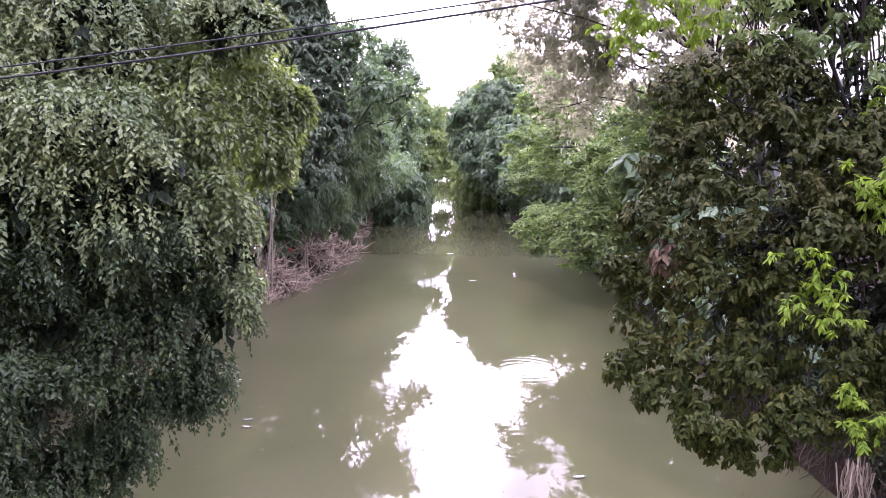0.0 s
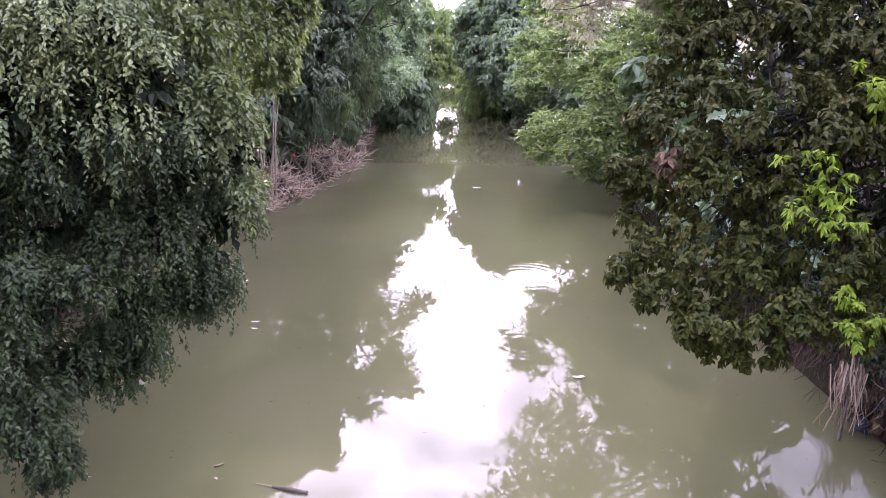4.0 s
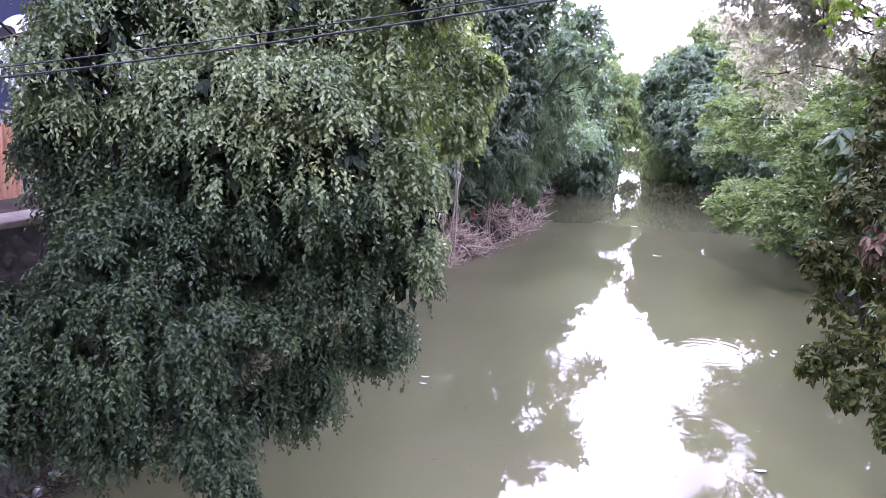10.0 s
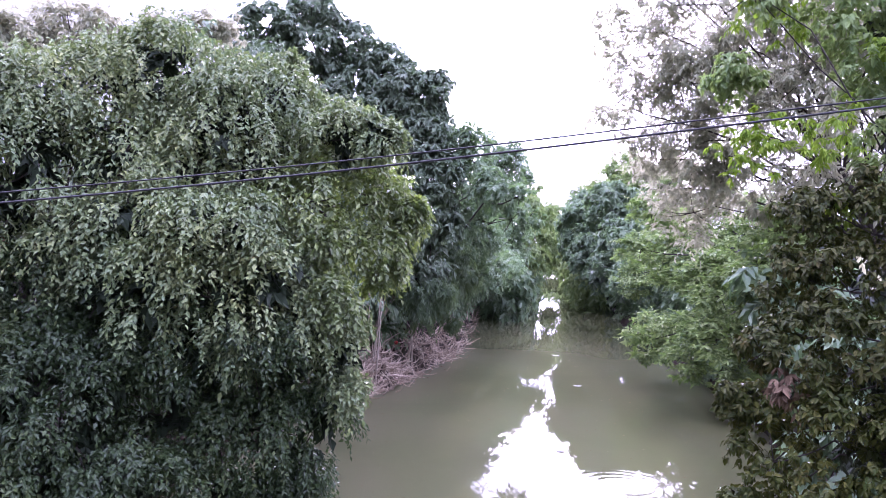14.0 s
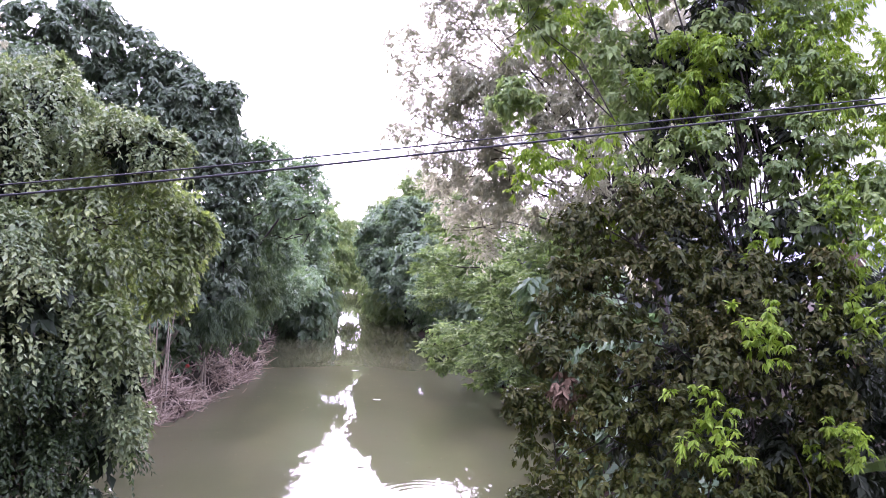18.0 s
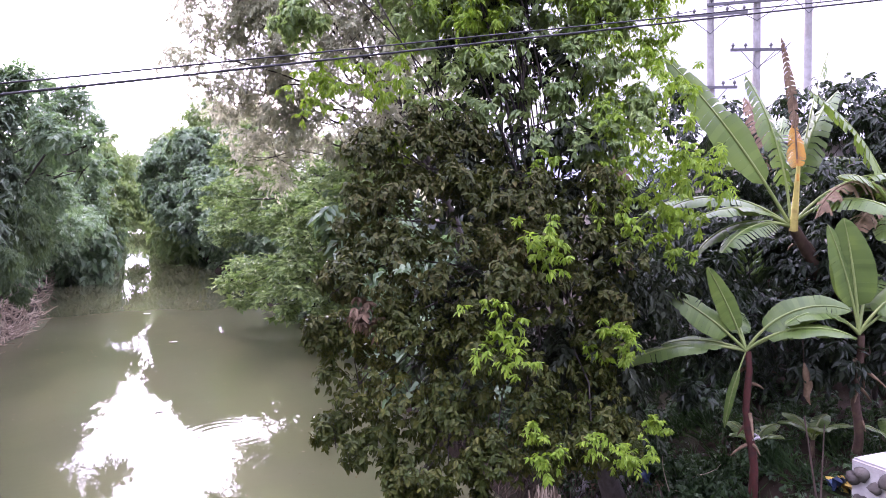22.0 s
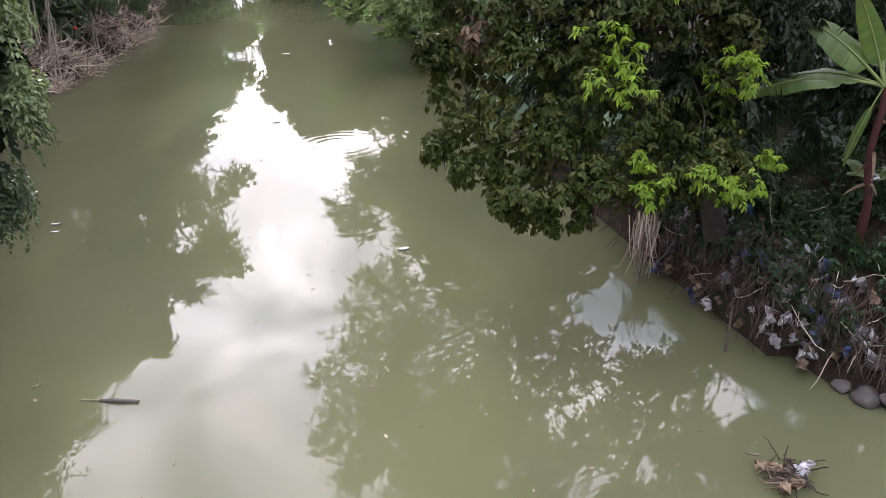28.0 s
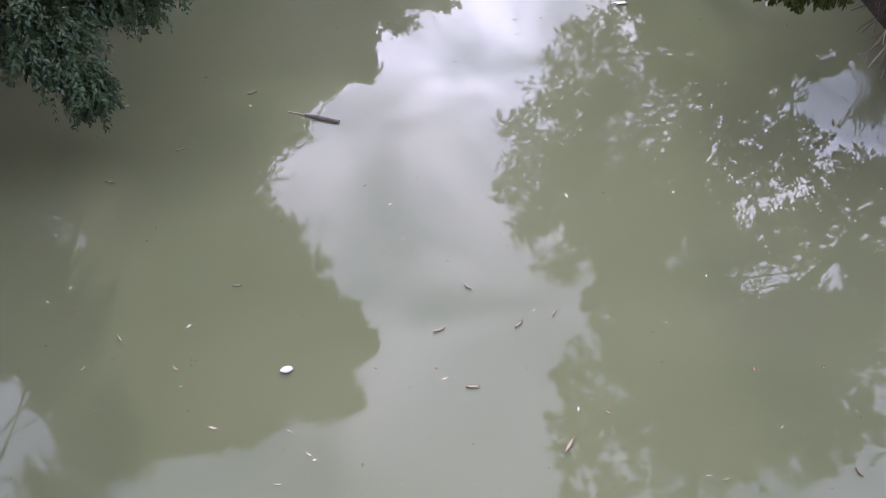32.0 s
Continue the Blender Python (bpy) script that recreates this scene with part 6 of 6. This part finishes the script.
def orange_fence():
    t = thing("sheet_metal_fence", (-9.2, 6.0, 4.24), "orange corrugated sheet metal fence on the stone wall", "fence")
    pitch, y0 = 0.105, 0.0
    while y0 < 10.4:
        n = 9
        ys = y0 + np.arange(n + 1) * pitch
        prof = np.array([(-9.2, 0.0), (-9.2, 0.3), (-9.165, 0.38), (-9.165, 0.62), (-9.2, 0.7)])
        pts = [(x, ya + k * pitch) for ya in ys[:-1] for x, k in prof] + [(-9.2, ys[-1])]
        pts = np.array(pts)
        lo, hi = 4.46, 5.6
        v = np.concatenate([np.column_stack([pts + np.array([dx, 0]), np.full(len(pts), z)]) for dx, z in ((0, lo), (0, hi), (-0.006, lo), (-0.006, hi))])
        k = np.arange(len(pts) - 1)
        m = len(pts)
        q = np.concatenate([np.stack([k, k + 1, k + 1 + m, k + m], -1), np.stack([k + 3 * m, k + 1 + 3 * m, k + 1 + 2 * m, k + 2 * m], -1), np.stack([k + m, k + 1 + m, k + 1 + 3 * m, k + 3 * m], -1)])
        part_np("panel", v, q, ORANGE, t)
        bm = bmesh.new()
        box(bm, (-9.27, y0 - 0.03, 4.24), (-9.21, y0 + 0.03, 5.66))
        part("post", bm, DARKMETAL, t)
        y0 = ys[-1] + 0.004
    for z in (4.58, 5.61):
        bm = bmesh.new()
        box(bm, (-9.26, 0.0, z), (-9.208, 10.4, z + 0.05))
        part("rail", bm, WHITEWASH if z > 5 else DARKMETAL, t)


def sign():
    t = thing("signboard", (-10.6, 11.2, 4.2), "dark blue signboard with a round white emblem", "sign")
    bm = bmesh.new()
    box(bm, (-12.6, 11.45, 5.8), (-9.2, 11.55, 8.2))
    part("board", bm, BOARD, t)
    for x in (-12.2, -9.5):
        bm = bmesh.new()
        box(bm, (x - 0.06, 11.56, 4.1), (x + 0.06, 11.66, 8.2))
        part("post", bm, DARKMETAL, t)
    cx, cz, r = -9.85, 6.75, 0.62

    def disc(rad, depth, sides, mat, name, squash=1.0, shift=(0, 0), star=0):
        bm = bmesh.new()
        ring = []
        for k in range(sides):
            a = 2 * math.pi * k / sides + math.pi / 2
            q = rad * (1.0 if not star or k % 2 == 0 else 0.4)
            ring.append(bm.verts.new((cx + shift[0] + q * squash * math.cos(a), 11.45 - depth, cz + shift[1] + q * math.sin(a))))
        f = bm.faces.new(ring)
        ext = bmesh.ops.extrude_face_region(bm, geom=[f])
        for v in ext["geom"]:
            if isinstance(v, bmesh.types.BMVert):
                v.co.y += 0.012
        bmesh.ops.recalc_face_normals(bm, faces=bm.faces[:])
        return part(name, bm, mat, t)

    disc(r, 0.02, 40, SIGNWHITE, "emblem_disc")
    disc(0.26, 0.036, 28, SIGNDARK, "emblem_shield", 0.72, (0, 0.05))
    disc(0.15, 0.052, 10, SIGNWHITE, "emblem_star", 1.0, (0, 0.0), 1)
    for k in range(9):
        a = radians(200 + 17 * k)
        disc(0.035, 0.036, 8, SIGNDARK, "emblem_mark", 1.0, (0.48 * math.cos(a), 0.48 * math.sin(a)))
    disc(0.12, 0.036, 12, SIGNDARK, "emblem_mark", 1.4, (-0.3, 0.32))
    disc(0.10, 0.036, 12, SIGNDARK, "emblem_mark", 1.4, (0.33, 0.30))


left_wall()
orange_fence()
sign()
for x, y, z in [(-6.75, 8.6, 5.9), (-6.5, 8.65, 5.85)]:
    ob = new("red_cloth", rag(int(-x * 50), 0.26, FADEDRED))
    ob.matrix_world = pose(x, y, z, 0, 70, 40)
    tagged(ob, "faded red cloth caught among the fig branches", "cloth", "red cloths")
bm = bmesh.new()
bmesh.ops.create_icosphere(bm, subdivisions=2, radius=0.10)
ball = part("ball", bm, REDPLASTIC, None)
ball.location = (-6.4, 35.4, 0.4)
tagged(ball, "small orange-red ball lodged in the dry reeds", "ball")
ball.location.z = max(0.1, ground_at(-6.4, 35.4) + 0.45)


# ---- afloat ----
def floating_leaf(x, y, length, turn, mat, label, name="floating_leaf", category="leaf", fat=0.28):
    n = 7
    s = np.linspace(0, 1, n)
    w = np.sin(np.pi * np.clip(s, 0.02, 0.98)) ** 0.7 * length * fat * 0.5
    c, q = math.cos(radians(turn)), math.sin(radians(turn))
    mid = np.stack([x + (s - 0.5) * length * c, y + (s - 0.5) * length * q, 0.012 + 0.06 * length * (s - 0.5) ** 2 * 4], -1)
    side = np.array([-q, c, 0])
    v = np.concatenate([mid + side * w[:, None] + np.array([0, 0, 0.01]), mid, mid - side * w[:, None] + np.array([0, 0, 0.01]), mid - np.array([0, 0, 0.012])])
    k = np.arange(n - 1)
    f = np.concatenate([np.stack([k, k + 1, k + 1 + n, k + n], -1), np.stack([k + n, k + 1 + n, k + 1 + 2 * n, k + 2 * n], -1), np.stack([k + 3 * n, k + 1 + 3 * n, k + 1, k], -1), np.stack([k + 2 * n, k + 1 + 2 * n, k + 1 + 3 * n, k + 3 * n], -1)])
    ob = new(name, mesh_from(name, v, f, mat, True))
    return tagged(ob, label, category, "things afloat")


for x, y, ln, turn in [(-3.41, 5.36, 0.2, -50), (1.08, 4.28, 0.33, 60), (0.67, 5.74, 0.24, 50), (-3.58, 7.09, 0.2, -60), (1.05, 5.92, 0.18, 60), (0.13, 6.27, 0.2, -40), (-0.16, 5.62, 0.24, 25), (-4.46, 7.97, 0.26, -8), (-3.77, 8.73, 0.22, 30), (-3.14, 10.23, 0.26, 35), (-2.4, 6.18, 0.18, 5), (3.6, 4.11, 0.18, -70), (0.2, 4.9, 0.25, 3)]:
    floating_leaf(x, y, ln * 0.55, turn, STRAW, "dry tan leaf floating on the water", fat=0.16)
for x, y, ln, turn in [(-4.03, 16.62, 0.34, 8), (-3.96, 16.16, 0.3, -5), (2.74, 13.59, 0.42, 12), (0.9, 24.0, 0.4, 4), (2.0, 36.0, 0.6, 3), (1.2, 46.0, 0.7, 2)]:
    floating_leaf(x, y, ln * 0.6, turn, FOAM, "pale scrap floating on the water", "floating_scrap", "scrap", 0.4)
floating_leaf(-1.63, 5.03, 0.13, 20, FOAM, "small lump of white foam on the water", "foam_lump", "foam", 0.7)
lg = new("floating_stick", mesh_from("floating_stick", *tube([(-2.25, 9.66, 0.005), (-2.1, 9.61, 0.012), (-1.95, 9.56, 0.012), (-1.74, 9.5, 0.006)], [0.02, 0.035, 0.038, 0.03], 8), DRIFT, True))
tagged(lg, "short dark driftwood stick on the water", "stick", "things afloat")
lg = new("floating_straw", mesh_from("floating_straw", *tube([(-2.5, 9.74, 0.005), (-2.36, 9.7, 0.008), (-2.24, 9.66, 0.006)], 0.012, 5), STRAW, True))
tagged(lg, "pale straw trailing from the driftwood stick", "straw", "things afloat")


def specks():
    rng = np.random.default_rng(95)
    n = 900
    y = 3.5 + 44 * rng.random(n) ** 1.6
    x = rng.uniform(-6.5, 6.3, n)
    a = rng.random(n) * 6.28
    base = np.stack([x, y, np.full(n, 0.007)], -1)
    way = np.stack([np.cos(a), np.sin(a), np.zeros(n)], -1)
    ln = 0.015 + 0.07 * rng.random(n) ** 3 + 0.002 * y
    v, f = blades(base, way, np.tile([0.0, 0, 1.0], (n, 1)), ln, ln * (0.25 + 0.4 * rng.random(n)), 0.05, False)
    v[:, 2] = np.maximum(v[:, 2], 0.005)
    ob = new("floating_specks", mesh_from("floating_specks", v, f, STRAW))
    tagged(ob, "tiny bits of leaf and straw strewn on the water", "debris", kind="stuff")


specks()
